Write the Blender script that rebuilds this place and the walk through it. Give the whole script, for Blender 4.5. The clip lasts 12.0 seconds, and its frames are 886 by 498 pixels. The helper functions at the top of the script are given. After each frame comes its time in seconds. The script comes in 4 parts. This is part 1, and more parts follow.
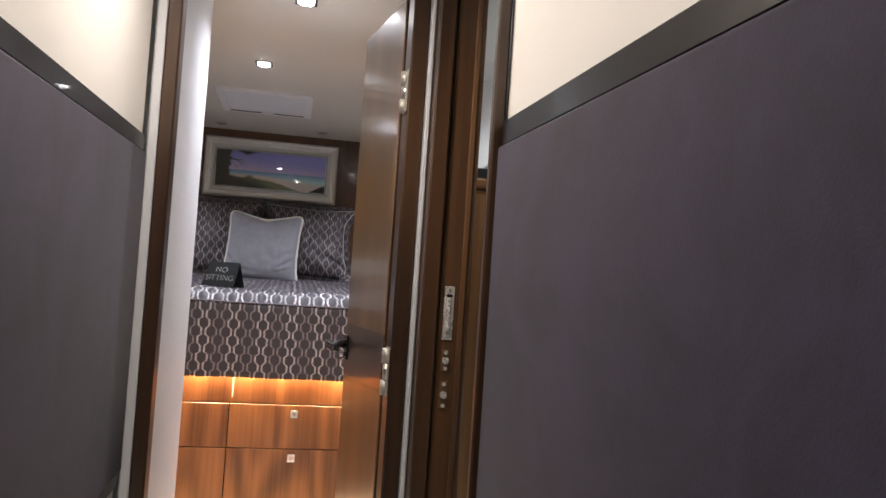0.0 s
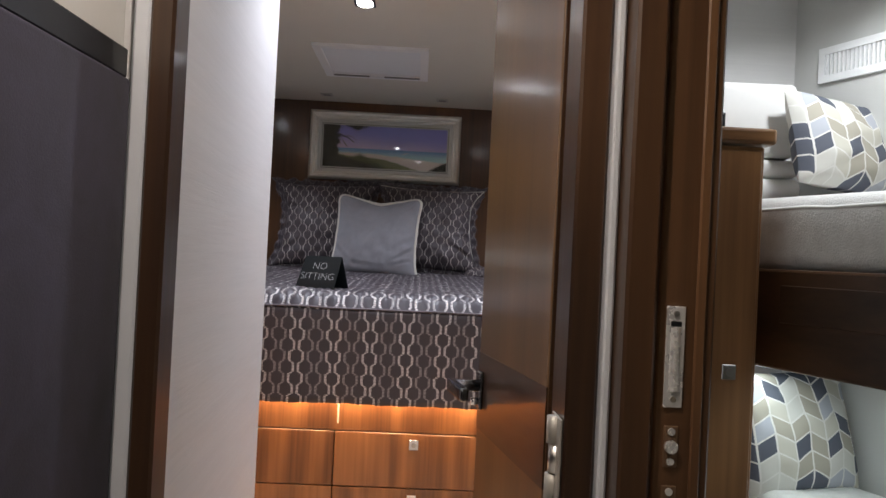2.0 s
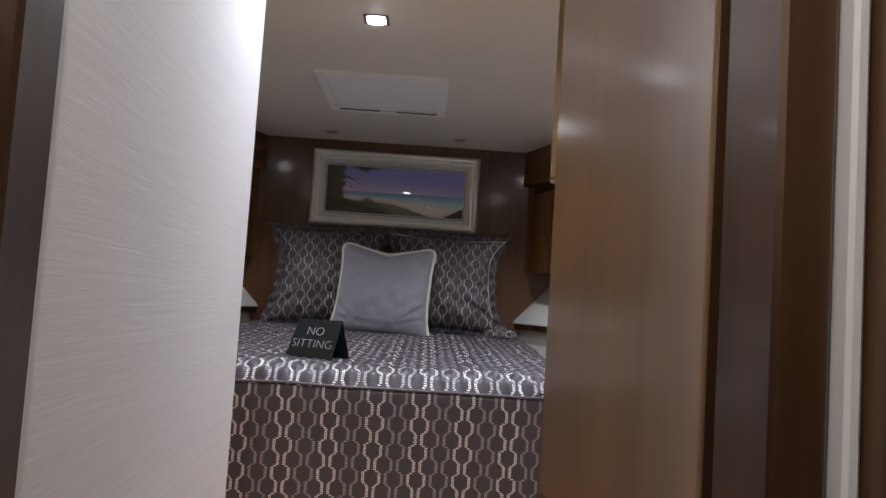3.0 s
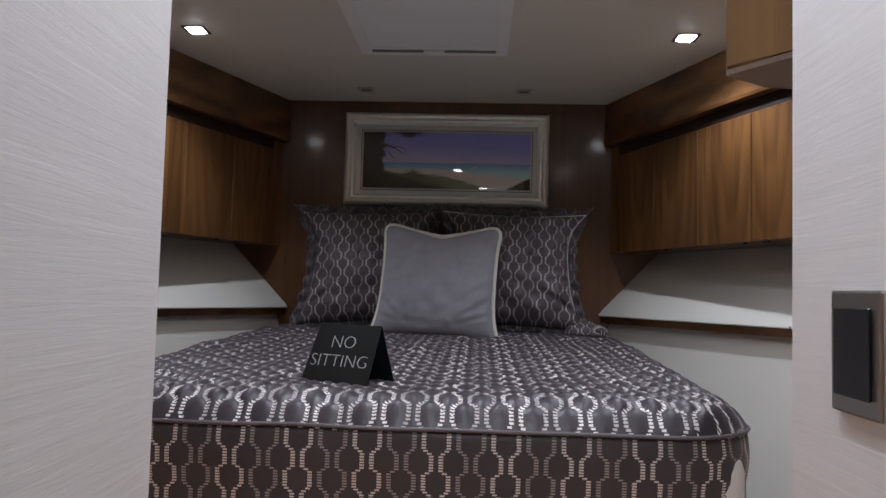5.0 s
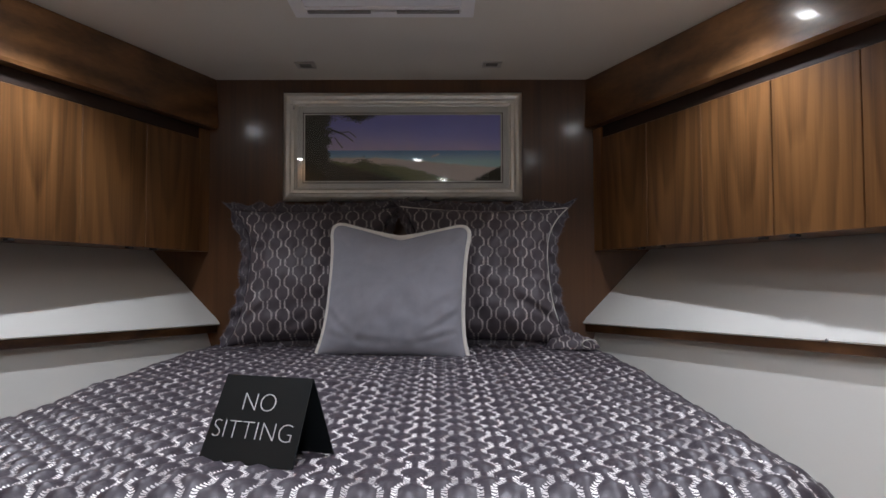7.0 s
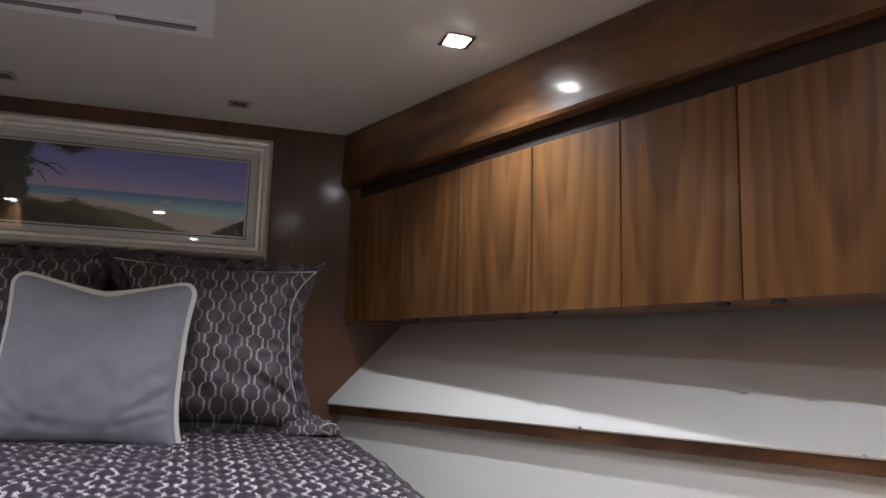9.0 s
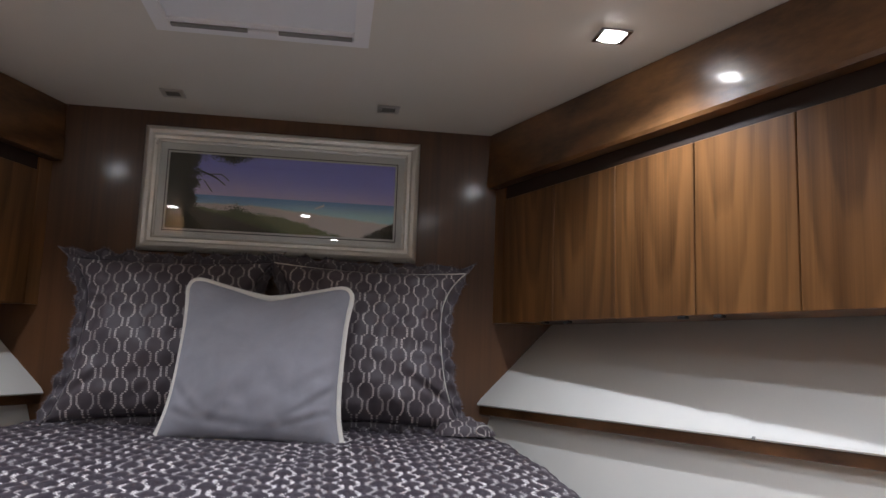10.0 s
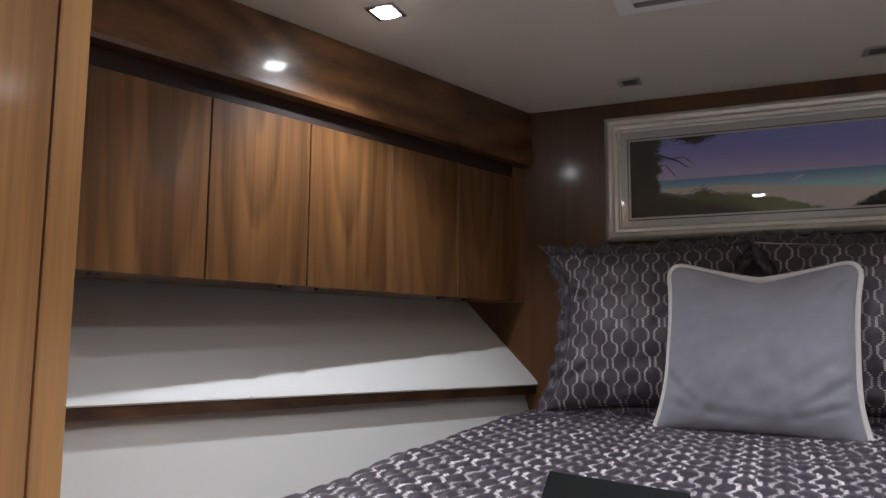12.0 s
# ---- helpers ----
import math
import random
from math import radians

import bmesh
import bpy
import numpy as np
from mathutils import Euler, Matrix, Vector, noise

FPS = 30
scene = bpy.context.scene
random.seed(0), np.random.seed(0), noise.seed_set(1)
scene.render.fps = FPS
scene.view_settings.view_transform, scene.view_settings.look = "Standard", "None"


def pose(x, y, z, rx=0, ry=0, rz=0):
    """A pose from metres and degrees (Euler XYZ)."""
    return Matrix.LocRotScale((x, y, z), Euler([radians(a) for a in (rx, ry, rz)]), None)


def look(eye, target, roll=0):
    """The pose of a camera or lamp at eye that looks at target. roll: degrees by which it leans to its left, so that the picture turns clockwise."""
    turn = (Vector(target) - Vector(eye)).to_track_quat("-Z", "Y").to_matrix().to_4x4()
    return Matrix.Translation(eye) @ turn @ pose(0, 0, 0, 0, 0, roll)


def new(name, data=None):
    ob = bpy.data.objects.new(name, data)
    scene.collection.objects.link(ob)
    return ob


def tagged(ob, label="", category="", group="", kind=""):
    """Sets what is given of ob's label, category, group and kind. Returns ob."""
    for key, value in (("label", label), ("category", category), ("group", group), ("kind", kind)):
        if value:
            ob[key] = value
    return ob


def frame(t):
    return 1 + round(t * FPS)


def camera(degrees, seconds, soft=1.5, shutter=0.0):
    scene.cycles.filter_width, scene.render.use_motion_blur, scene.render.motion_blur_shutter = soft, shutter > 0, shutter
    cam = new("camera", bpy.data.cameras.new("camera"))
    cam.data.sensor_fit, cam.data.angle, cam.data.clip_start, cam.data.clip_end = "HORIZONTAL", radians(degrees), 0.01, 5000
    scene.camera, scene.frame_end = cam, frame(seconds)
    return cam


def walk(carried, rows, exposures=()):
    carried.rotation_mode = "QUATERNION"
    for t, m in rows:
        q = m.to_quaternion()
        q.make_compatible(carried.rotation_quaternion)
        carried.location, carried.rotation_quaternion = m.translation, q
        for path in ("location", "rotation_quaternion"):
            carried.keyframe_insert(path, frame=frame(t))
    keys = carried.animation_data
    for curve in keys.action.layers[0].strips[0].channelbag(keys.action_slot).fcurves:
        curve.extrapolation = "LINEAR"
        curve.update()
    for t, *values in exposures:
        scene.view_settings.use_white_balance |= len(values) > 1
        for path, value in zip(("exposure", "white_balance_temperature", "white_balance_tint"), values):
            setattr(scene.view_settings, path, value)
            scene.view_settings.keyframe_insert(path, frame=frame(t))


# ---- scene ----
cam = camera(60.0, 12.0)
PATH = [
    (0, (0.106, -0.175, 1.093), (0.485, 1.787, 1.172), 3.8),
    (0.5, (0.118, -0.016, 1.095), (0.417, 1.962, 1.111), 3.1),
    (1, (0.149, 0.23, 1.109), (0.353, 2.22, 1.102), 2.5),
    (1.5, (0.16, 0.406, 1.125), (0.271, 2.403, 1.154), 2.5),
    (2, (0.149, 0.629, 1.123), (0.208, 2.628, 1.145), 2.8),
    (2.5, (0.123, 0.92, 1.169), (0.169, 2.918, 1.244), 3.2),
    (2.7, (0.112, 0.998, 1.179), (0.161, 2.993, 1.308), 3.6),
    (4.5, (0.136, 1.594, 1.18), (0.064, 3.587, 1.331), 2.3),
    (5, (0.063, 1.833, 1.176), (-0.03, 3.827, 1.29), 1.5),
    (5.5, (0.024, 2.012, 1.193), (-0.152, 4.003, 1.263), 0.8),
    (6, (0.046, 2.233, 1.249), (0.002, 4.232, 1.302), -0.4),
    (6.5, (0.035, 2.264, 1.242), (0.003, 4.263, 1.305), -0.3),
    (8.5, (0.148, 2.519, 1.228), (0.591, 4.452, 1.489), 1.2),
    (9, (0.162, 2.584, 1.232), (0.753, 4.472, 1.53), 1.6),
    (9.5, (0.135, 2.597, 1.224), (0.683, 4.496, 1.528), 2.2),
    (10, (0.092, 2.614, 1.252), (0.369, 4.576, 1.526), 2.0),
    (10.5, (0.047, 2.598, 1.233), (-0.122, 4.573, 1.496), 1.4),
    (11, (0.018, 2.606, 1.257), (-0.519, 4.518, 1.497), 1.1),
    (11.5, (0.001, 2.603, 1.242), (-0.668, 4.468, 1.513), 0.6),
    (12, (-0.059, 2.682, 1.229), (-0.835, 4.509, 1.471), 0.4),
]
EXPOSURES = [(0, 0.66), (1.0, 0.52), (1.5, 0.42), (2.0, 0.24), (2.7, 0.22), (4.5, -0.10), (5.4, -0.18), (6.0, 0.10), (6.7, 0.22), (8.3, 0.34), (9.5, 0.40), (10.5, 0.60), (11.2, 0.60), (12, 0.52)]
walk(cam, [(t, look(eye, target, roll)) for t, eye, target, roll in PATH], EXPOSURES)

# ---- light ----
world = bpy.data.worlds.new("night_hall")
scene.world = world
world.use_nodes = True
world.node_tree.nodes["Background"].inputs[0].default_value = (0.6, 0.7, 1.0, 1)
world.node_tree.nodes["Background"].inputs[1].default_value = 0.02


def spot(place, target, power, colour, angle, blend=0.5, radius=0.018):
    data = bpy.data.lights.new("spot", "SPOT")
    data.energy, data.color, data.spot_size, data.spot_blend, data.shadow_soft_size = power, colour, radians(angle), blend, radius
    ob = new("spot_light", data)
    ob.matrix_basis = look(place, target)
    return ob


def area(place, target, power, colour, sx, sy, roll=0):
    data = bpy.data.lights.new("area", "AREA")
    data.shape, data.size, data.size_y, data.energy, data.color = "RECTANGLE", sx, sy, power, colour
    ob = new("area_light", data)
    ob.matrix_basis = look(place, target, roll)
    return ob


COOL, WARM, AMBER = (0.91, 0.95, 1.1), (1.0, 0.86, 0.75), (1.0, 0.56, 0.3)
# the last two cabin lamps are unseen, added to light the side linings
CABIN_LAMPS = [(0.699, 4.236), (-0.858, 4.21), (-0.086, 3.308), (0.085, 2.43), (-0.79, 3.345), (0.60, 3.345)]
CABIN_POWER = [17, 17, 22, 20, 3, 13]
HALL_LAMPS = [(-0.02, 1.15), (-0.02, 0.25), (-0.02, -0.75)]
for (lx, ly), lp in zip(CABIN_LAMPS, CABIN_POWER):
    spot((lx, ly, 1.982), (lx, ly, 0), lp, COOL, 130 if ly > 4 else 144, 0.65)
for (lx, ly), lp in zip(HALL_LAMPS, (29, 12, 8)):
    spot((lx, ly, 1.982), (lx, ly, 0), lp, WARM, 150, 0.8)
spot((1.0, 2.08, 1.835), (1.0, 2.08, 0), 12, (0.92, 0.96, 1.0), 165, 0.5, 0.03)
area((1.02, 2.02, 0.918), (1.02, 2.02, 0.0), 1.3, (0.85, 0.97, 1.0), 0.03, 1.0, 20)
area((-0.09, 3.475, 0.618), (-0.09, 3.47, 0.0), 14, AMBER, 1.30, 0.012)


# ---- materials ----
def nodes_of(name):
    m = bpy.data.materials.new(name)
    m.use_nodes = True
    return m, m.node_tree.nodes, m.node_tree.links, m.node_tree.nodes["Principled BSDF"]


def mth(n, l, op, a, b=None, c=None):
    k = n.new("ShaderNodeMath")
    k.operation = op
    for i, v in enumerate((a, b, c)):
        if v is None:
            continue
        if isinstance(v, (int, float)):
            k.inputs[i].default_value = v
        else:
            l.new(v, k.inputs[i])
    return k.outputs[0]


def mixc(n, l, f, a, b):
    k = n.new("ShaderNodeMix")
    k.data_type = "RGBA"
    for i, v in ((0, f), (6, a), (7, b)):
        if isinstance(v, (int, float)):
            k.inputs[i].default_value = v
        elif isinstance(v, tuple):
            k.inputs[i].default_value = (*v, 1)
        else:
            l.new(v, k.inputs[i])
    return k.outputs[2]


def coord(n, l, scale=(1, 1, 1), which="Object", shift=True):
    tc = n.new("ShaderNodeTexCoord")
    mp = n.new("ShaderNodeMapping")
    mp.inputs["Scale"].default_value = scale
    l.new(tc.outputs[which], mp.inputs["Vector"])
    if not shift:
        return mp.outputs[0]
    oi = n.new("ShaderNodeObjectInfo")
    add = n.new("ShaderNodeVectorMath")
    add.operation = "ADD"
    sc = mth(n, l, "MULTIPLY", oi.outputs["Random"], 37.0)
    l.new(mp.outputs[0], add.inputs[0])
    l.new(sc, add.inputs[1])
    return add.outputs[0]


def noise_tex(n, l, vec, scale, detail=3.0, rough=0.5, distort=0.0):
    k = n.new("ShaderNodeTexNoise")
    k.inputs["Scale"].default_value, k.inputs["Detail"].default_value = scale, detail
    k.inputs["Roughness"].default_value, k.inputs["Distortion"].default_value = rough, distort
    l.new(vec, k.inputs["Vector"])
    return k.outputs["Fac"]


def bump(n, l, bsdf, height, strength, distance):
    k = n.new("ShaderNodeBump")
    k.inputs["Strength"].default_value, k.inputs["Distance"].default_value = strength, distance
    l.new(height, k.inputs["Height"])
    l.new(k.outputs[0], bsdf.inputs["Normal"])


def plain(name, colour, rough=0.5, metal=0.0, vary=0.06, scale=9.0, bumped=0.0, grain=120.0, coat=0.0):
    m, n, l, b = nodes_of(name)
    v = coord(n, l)
    f = mth(n, l, "ADD", mth(n, l, "MULTIPLY", noise_tex(n, l, v, scale, 3), 0.7), mth(n, l, "MULTIPLY", noise_tex(n, l, v, grain, 2), 0.3))
    lo, hi = tuple(c * (1 - vary) for c in colour), tuple(min(1, c * (1 + vary)) for c in colour)
    l.new(mixc(n, l, f, lo, hi), b.inputs["Base Color"])
    b.inputs["Metallic"].default_value = metal
    l.new(mth(n, l, "MULTIPLY_ADD", f, 0.12, rough - 0.06), b.inputs["Roughness"])
    b.inputs["Coat Weight"].default_value = coat
    if bumped:
        bump(n, l, b, noise_tex(n, l, v, grain, 2), bumped, 0.002)
    return m


def wood(name, dark, light, grain="z", rough=0.3, coat=0.25, figure=1.0, gloss=0.12):
    """Straight and flame-figured walnut veneer under satin varnish."""
    m, n, l, b = nodes_of(name)
    long = {"x": 0, "y": 1, "z": 2}[grain]
    s1, s2, s3 = [5.0] * 3, [85.0] * 3, [30.0] * 3
    s1[long], s2[long], s3[long] = 0.9, 2.2, 0.3
    flame = noise_tex(n, l, coord(n, l, s1), 0.62, 1.5, 0.4)
    rings = mth(n, l, "SINE", mth(n, l, "MULTIPLY", flame, 74.0 * figure))
    rings = mth(n, l, "MULTIPLY_ADD", rings, 0.5, 0.5)
    fine = noise_tex(n, l, coord(n, l, s2), 1.0, 4, 0.6)
    band = noise_tex(n, l, coord(n, l, s3), 1.0, 2, 0.5)
    f = mth(n, l, "ADD", mth(n, l, "MULTIPLY", rings, 0.38), mth(n, l, "MULTIPLY", fine, 0.5))
    f = mth(n, l, "ADD", f, mth(n, l, "MULTIPLY_ADD", band, 0.55, -0.22))
    oi = n.new("ShaderNodeObjectInfo")
    f = mth(n, l, "ADD", f, mth(n, l, "MULTIPLY_ADD", oi.outputs["Random"], 0.16, -0.08))
    r = n.new("ShaderNodeValToRGB")
    r.color_ramp.elements[0].position, r.color_ramp.elements[0].color = 0.12, (*dark, 1)
    r.color_ramp.elements[1].position, r.color_ramp.elements[1].color = 0.88, (*light, 1)
    l.new(f, r.inputs[0])
    l.new(r.outputs[0], b.inputs["Base Color"])
    l.new(mth(n, l, "MULTIPLY_ADD", fine, 0.1, rough - 0.05), b.inputs["Roughness"])
    b.inputs["Coat Weight"].default_value, b.inputs["Coat Roughness"].default_value = coat, gloss
    bump(n, l, b, fine, 0.12, 0.001)
    return m


def cathedral(name, dark, light, rough=0.3, coat=0.3):
    """Plain-sawn walnut door veneer: nested tongues pointing down the middle, straight streaks at the sides."""
    m, n, l, b = nodes_of(name)
    tc = n.new("ShaderNodeTexCoord")
    sep = n.new("ShaderNodeSeparateXYZ")
    l.new(tc.outputs["Generated"], sep.inputs[0])
    oi = n.new("ShaderNodeObjectInfo")
    rnd = oi.outputs["Random"]
    sway = noise_tex(n, l, coord(n, l, (7, 7, 2.2)), 1.0, 2, 0.5)
    soft = noise_tex(n, l, coord(n, l, (26, 26, 0.7)), 1.0, 2, 0.5)
    broad = noise_tex(n, l, coord(n, l, (9, 9, 0.35)), 1.0, 1, 0.4)
    fine = noise_tex(n, l, coord(n, l, (150, 150, 2.4)), 1.0, 4, 0.62)
    a = mth(n, l, "MULTIPLY", mth(n, l, "SUBTRACT", sep.outputs[1], mth(n, l, "MULTIPLY_ADD", rnd, 0.5, 0.25)), 0.28)
    a = mth(n, l, "ADD", a, mth(n, l, "MULTIPLY_ADD", sway, 0.05, -0.025))
    deep = mth(n, l, "MULTIPLY_ADD", mth(n, l, "SUBTRACT", 1.0, sep.outputs[2]), 0.07, mth(n, l, "MULTIPLY", rnd, 0.03))
    r = mth(n, l, "SQRT", mth(n, l, "ADD", mth(n, l, "MULTIPLY", a, a), mth(n, l, "MULTIPLY", deep, deep)))
    r = mth(n, l, "ADD", r, mth(n, l, "MULTIPLY_ADD", soft, 0.022, mth(n, l, "MULTIPLY", sway, 0.02)))
    saw = mth(n, l, "FRACT", mth(n, l, "MULTIPLY", r, 24.0))
    saw = mth(n, l, "MULTIPLY", mth(n, l, "POWER", saw, 1.6), mth(n, l, "MINIMUM", 1.0, mth(n, l, "MULTIPLY", mth(n, l, "SUBTRACT", 1.0, saw), 4.5)))
    f = mth(n, l, "SUBTRACT", 0.66, mth(n, l, "MULTIPLY", saw, mth(n, l, "MULTIPLY_ADD", broad, 0.75, 0.0)))
    f = mth(n, l, "ADD", f, mth(n, l, "MULTIPLY_ADD", fine, 0.5, -0.25))
    f = mth(n, l, "ADD", f, mth(n, l, "MULTIPLY_ADD", soft, 0.9, -0.45))
    f = mth(n, l, "ADD", f, mth(n, l, "MULTIPLY_ADD", broad, 1.1, -0.55))
    f = mth(n, l, "ADD", f, mth(n, l, "MULTIPLY_ADD", rnd, 0.14, -0.07))
    ramp = n.new("ShaderNodeValToRGB")
    ramp.color_ramp.elements[0].position, ramp.color_ramp.elements[0].color = 0.05, (*dark, 1)
    ramp.color_ramp.elements[1].position, ramp.color_ramp.elements[1].color = 0.98, (*light, 1)
    l.new(f, ramp.inputs[0])
    l.new(ramp.outputs[0], b.inputs["Base Color"])
    l.new(mth(n, l, "MULTIPLY_ADD", fine, 0.1, rough - 0.05), b.inputs["Roughness"])
    b.inputs["Coat Weight"].default_value, b.inputs["Coat Roughness"].default_value = coat, 0.16
    bump(n, l, b, fine, 0.1, 0.001)
    return m


def trellis(name, ground, thread, pitch=0.03, swing=0.0073, period=0.072, rough=0.42, gloss=0.45, half=0.0042, flat=1.9, faint=0.5, puff=0.0, duty=0.62, sheen=0.05):
    """Satin with a woven stepped-ogee pattern; its UV runs in metres."""
    m, n, l, b = nodes_of(name)
    tc = n.new("ShaderNodeTexCoord")
    sep = n.new("ShaderNodeSeparateXYZ")
    l.new(tc.outputs["UV"], sep.inputs[0])
    u, v = sep.outputs[0], sep.outputs[1]
    k = mth(n, l, "ROUND", mth(n, l, "DIVIDE", u, pitch))
    sign = mth(n, l, "COSINE", mth(n, l, "MULTIPLY", k, math.pi))
    vq = mth(n, l, "MULTIPLY", mth(n, l, "FLOOR", mth(n, l, "DIVIDE", v, 0.0048)), 0.0048)
    wave = mth(n, l, "SINE", mth(n, l, "MULTIPLY", vq, 2 * math.pi / period))
    wave = mth(n, l, "MINIMUM", mth(n, l, "MAXIMUM", mth(n, l, "MULTIPLY", wave, flat), -1.0), 1.0)
    wave = mth(n, l, "DIVIDE", mth(n, l, "ROUND", mth(n, l, "MULTIPLY", wave, 2.0)), 2.0)
    line = mth(n, l, "MULTIPLY_ADD", k, pitch, mth(n, l, "MULTIPLY", mth(n, l, "MULTIPLY", sign, wave), swing))
    d = mth(n, l, "ABSOLUTE", mth(n, l, "SUBTRACT", u, line))
    on = mth(n, l, "LESS_THAN", d, half)
    dash = mth(n, l, "LESS_THAN", mth(n, l, "FRACT", mth(n, l, "DIVIDE", v, 0.0048)), duty)
    mask = mth(n, l, "MULTIPLY", on, dash)
    vec = coord(n, l, which="UV", shift=False)
    cloth = noise_tex(n, l, vec, 14, 3)
    weave = noise_tex(n, l, vec, 900, 1)
    g = mixc(n, l, mth(n, l, "ADD", mth(n, l, "MULTIPLY", cloth, 0.6), mth(n, l, "MULTIPLY", weave, 0.4)), tuple(c * 0.75 for c in ground), tuple(c * 1.25 for c in ground))
    # two bright threads, then two faint ones
    bold = mth(n, l, "LESS_THAN", mth(n, l, "FLOORED_MODULO", mth(n, l, "ADD", k, 0.5), 4.0), 2.0)
    weight = mth(n, l, "MULTIPLY", mask, mth(n, l, "MULTIPLY_ADD", bold, 1.0 - faint, faint))
    l.new(mixc(n, l, weight, g, thread), b.inputs["Base Color"])
    l.new(mth(n, l, "MULTIPLY_ADD", cloth, 0.16, rough - 0.08), b.inputs["Roughness"])
    b.inputs["Sheen Weight"].default_value, b.inputs["Sheen Roughness"].default_value = sheen, 0.4
    b.inputs["Sheen Tint"].default_value = (0.85, 0.75, 0.9, 1)
    b.inputs["Specular IOR Level"].default_value = gloss
    dome = mth(n, l, "SQRT", mth(n, l, "MINIMUM", mth(n, l, "DIVIDE", d, pitch * 0.55), 1.0))
    crumple = noise_tex(n, l, vec, 55, 3, 0.6, 0.8)
    high = mth(n, l, "ADD", mth(n, l, "MULTIPLY", mask, 0.6), mth(n, l, "MULTIPLY", weave, 0.3))
    high = mth(n, l, "ADD", high, mth(n, l, "MULTIPLY_ADD", dome, puff, mth(n, l, "MULTIPLY", crumple, puff * 0.6)))
    bump(n, l, b, high, 0.4, 0.001)
    return m


def fibre_wall(name, colour):
    """Wallcovering with long horizontal fibres."""
    m, n, l, b = nodes_of(name)
    a = noise_tex(n, l, coord(n, l, (5, 5, 130), shift=False), 1.0, 5, 0.7, 0.5)
    c = noise_tex(n, l, coord(n, l, (1.2, 1.2, 34), shift=False), 1.0, 3, 0.6)
    f = mth(n, l, "ADD", mth(n, l, "MULTIPLY", a, 0.6), mth(n, l, "MULTIPLY", c, 0.4))
    l.new(mixc(n, l, f, tuple(k * 0.86 for k in colour), tuple(min(1, k * 1.07) for k in colour)), b.inputs["Base Color"])
    b.inputs["Roughness"].default_value = 0.55
    bump(n, l, b, f, 0.28, 0.003)
    return m


def suede(name, colour, sheen=0.12, deep=0.3):
    m, n, l, b = nodes_of(name)
    v = coord(n, l)
    a, c = noise_tex(n, l, v, 6, 5, 0.65, 0.6), noise_tex(n, l, v, 420, 2)
    f = mth(n, l, "ADD", mth(n, l, "MULTIPLY_ADD", a, 2.2, -0.75), mth(n, l, "MULTIPLY", c, 0.3))
    l.new(mixc(n, l, f, tuple(k * (1 - deep) for k in colour), tuple(k * (1 + deep) for k in colour)), b.inputs["Base Color"])
    b.inputs["Roughness"].default_value = 0.9
    b.inputs["Sheen Weight"].default_value, b.inputs["Sheen Roughness"].default_value = sheen, 0.4
    bump(n, l, b, c, 0.25, 0.001)
    return m


def glow(name, colour, strength):
    m, n, l, b = nodes_of(name)
    b.inputs["Base Color"].default_value = (*colour, 1)
    b.inputs["Emission Color"].default_value = (*colour, 1)
    b.inputs["Emission Strength"].default_value = strength
    return m


def cubes_print(name):
    """Woven cushion cloth with a tumbling-block print; UV in metres."""
    m, n, l, b = nodes_of(name)
    tc = n.new("ShaderNodeTexCoord")
    sep = n.new("ShaderNodeSeparateXYZ")
    l.new(tc.outputs["UV"], sep.inputs[0])
    u, v = mth(n, l, "DIVIDE", sep.outputs[0], 0.041), mth(n, l, "DIVIDE", sep.outputs[1], 0.041)
    col = mth(n, l, "FLOOR", u)
    fu = mth(n, l, "SUBTRACT", u, col)
    odd = mth(n, l, "FLOORED_MODULO", col, 2.0)
    slope = mth(n, l, "MULTIPLY", mth(n, l, "MULTIPLY_ADD", odd, -2.0, 1.0), mth(n, l, "MULTIPLY", fu, 0.55))
    w = mth(n, l, "ADD", v, mth(n, l, "ADD", slope, mth(n, l, "MULTIPLY", odd, 0.55)))
    row = mth(n, l, "FLOOR", w)
    fw = mth(n, l, "SUBTRACT", w, row)
    cmb = n.new("ShaderNodeCombineXYZ")
    l.new(col, cmb.inputs[0])
    l.new(row, cmb.inputs[1])
    wn = n.new("ShaderNodeTexWhiteNoise")
    l.new(cmb.outputs[0], wn.inputs["Vector"])
    r = n.new("ShaderNodeValToRGB")
    r.color_ramp.interpolation = "CONSTANT"
    r.color_ramp.elements[0].position, r.color_ramp.elements[0].color = 0.0, (0.10, 0.11, 0.14, 1)
    r.color_ramp.elements[1].position, r.color_ramp.elements[1].color = 0.24, (0.42, 0.39, 0.32, 1)
    for pos, c in ((0.42, (0.6, 0.58, 0.5)), (0.62, (0.46, 0.48, 0.53)), (0.78, (0.66, 0.65, 0.6))):
        r.color_ramp.elements.new(pos).color = (*c, 1)
    l.new(wn.outputs["Value"], r.inputs[0])
    edge = mth(n, l, "MINIMUM", mth(n, l, "MINIMUM", fu, mth(n, l, "SUBTRACT", 1.0, fu)), mth(n, l, "MINIMUM", fw, mth(n, l, "SUBTRACT", 1.0, fw)))
    l.new(mixc(n, l, mth(n, l, "LESS_THAN", edge, 0.05), r.outputs[0], (0.75, 0.74, 0.7)), b.inputs["Base Color"])
    b.inputs["Roughness"].default_value = 0.8
    return m


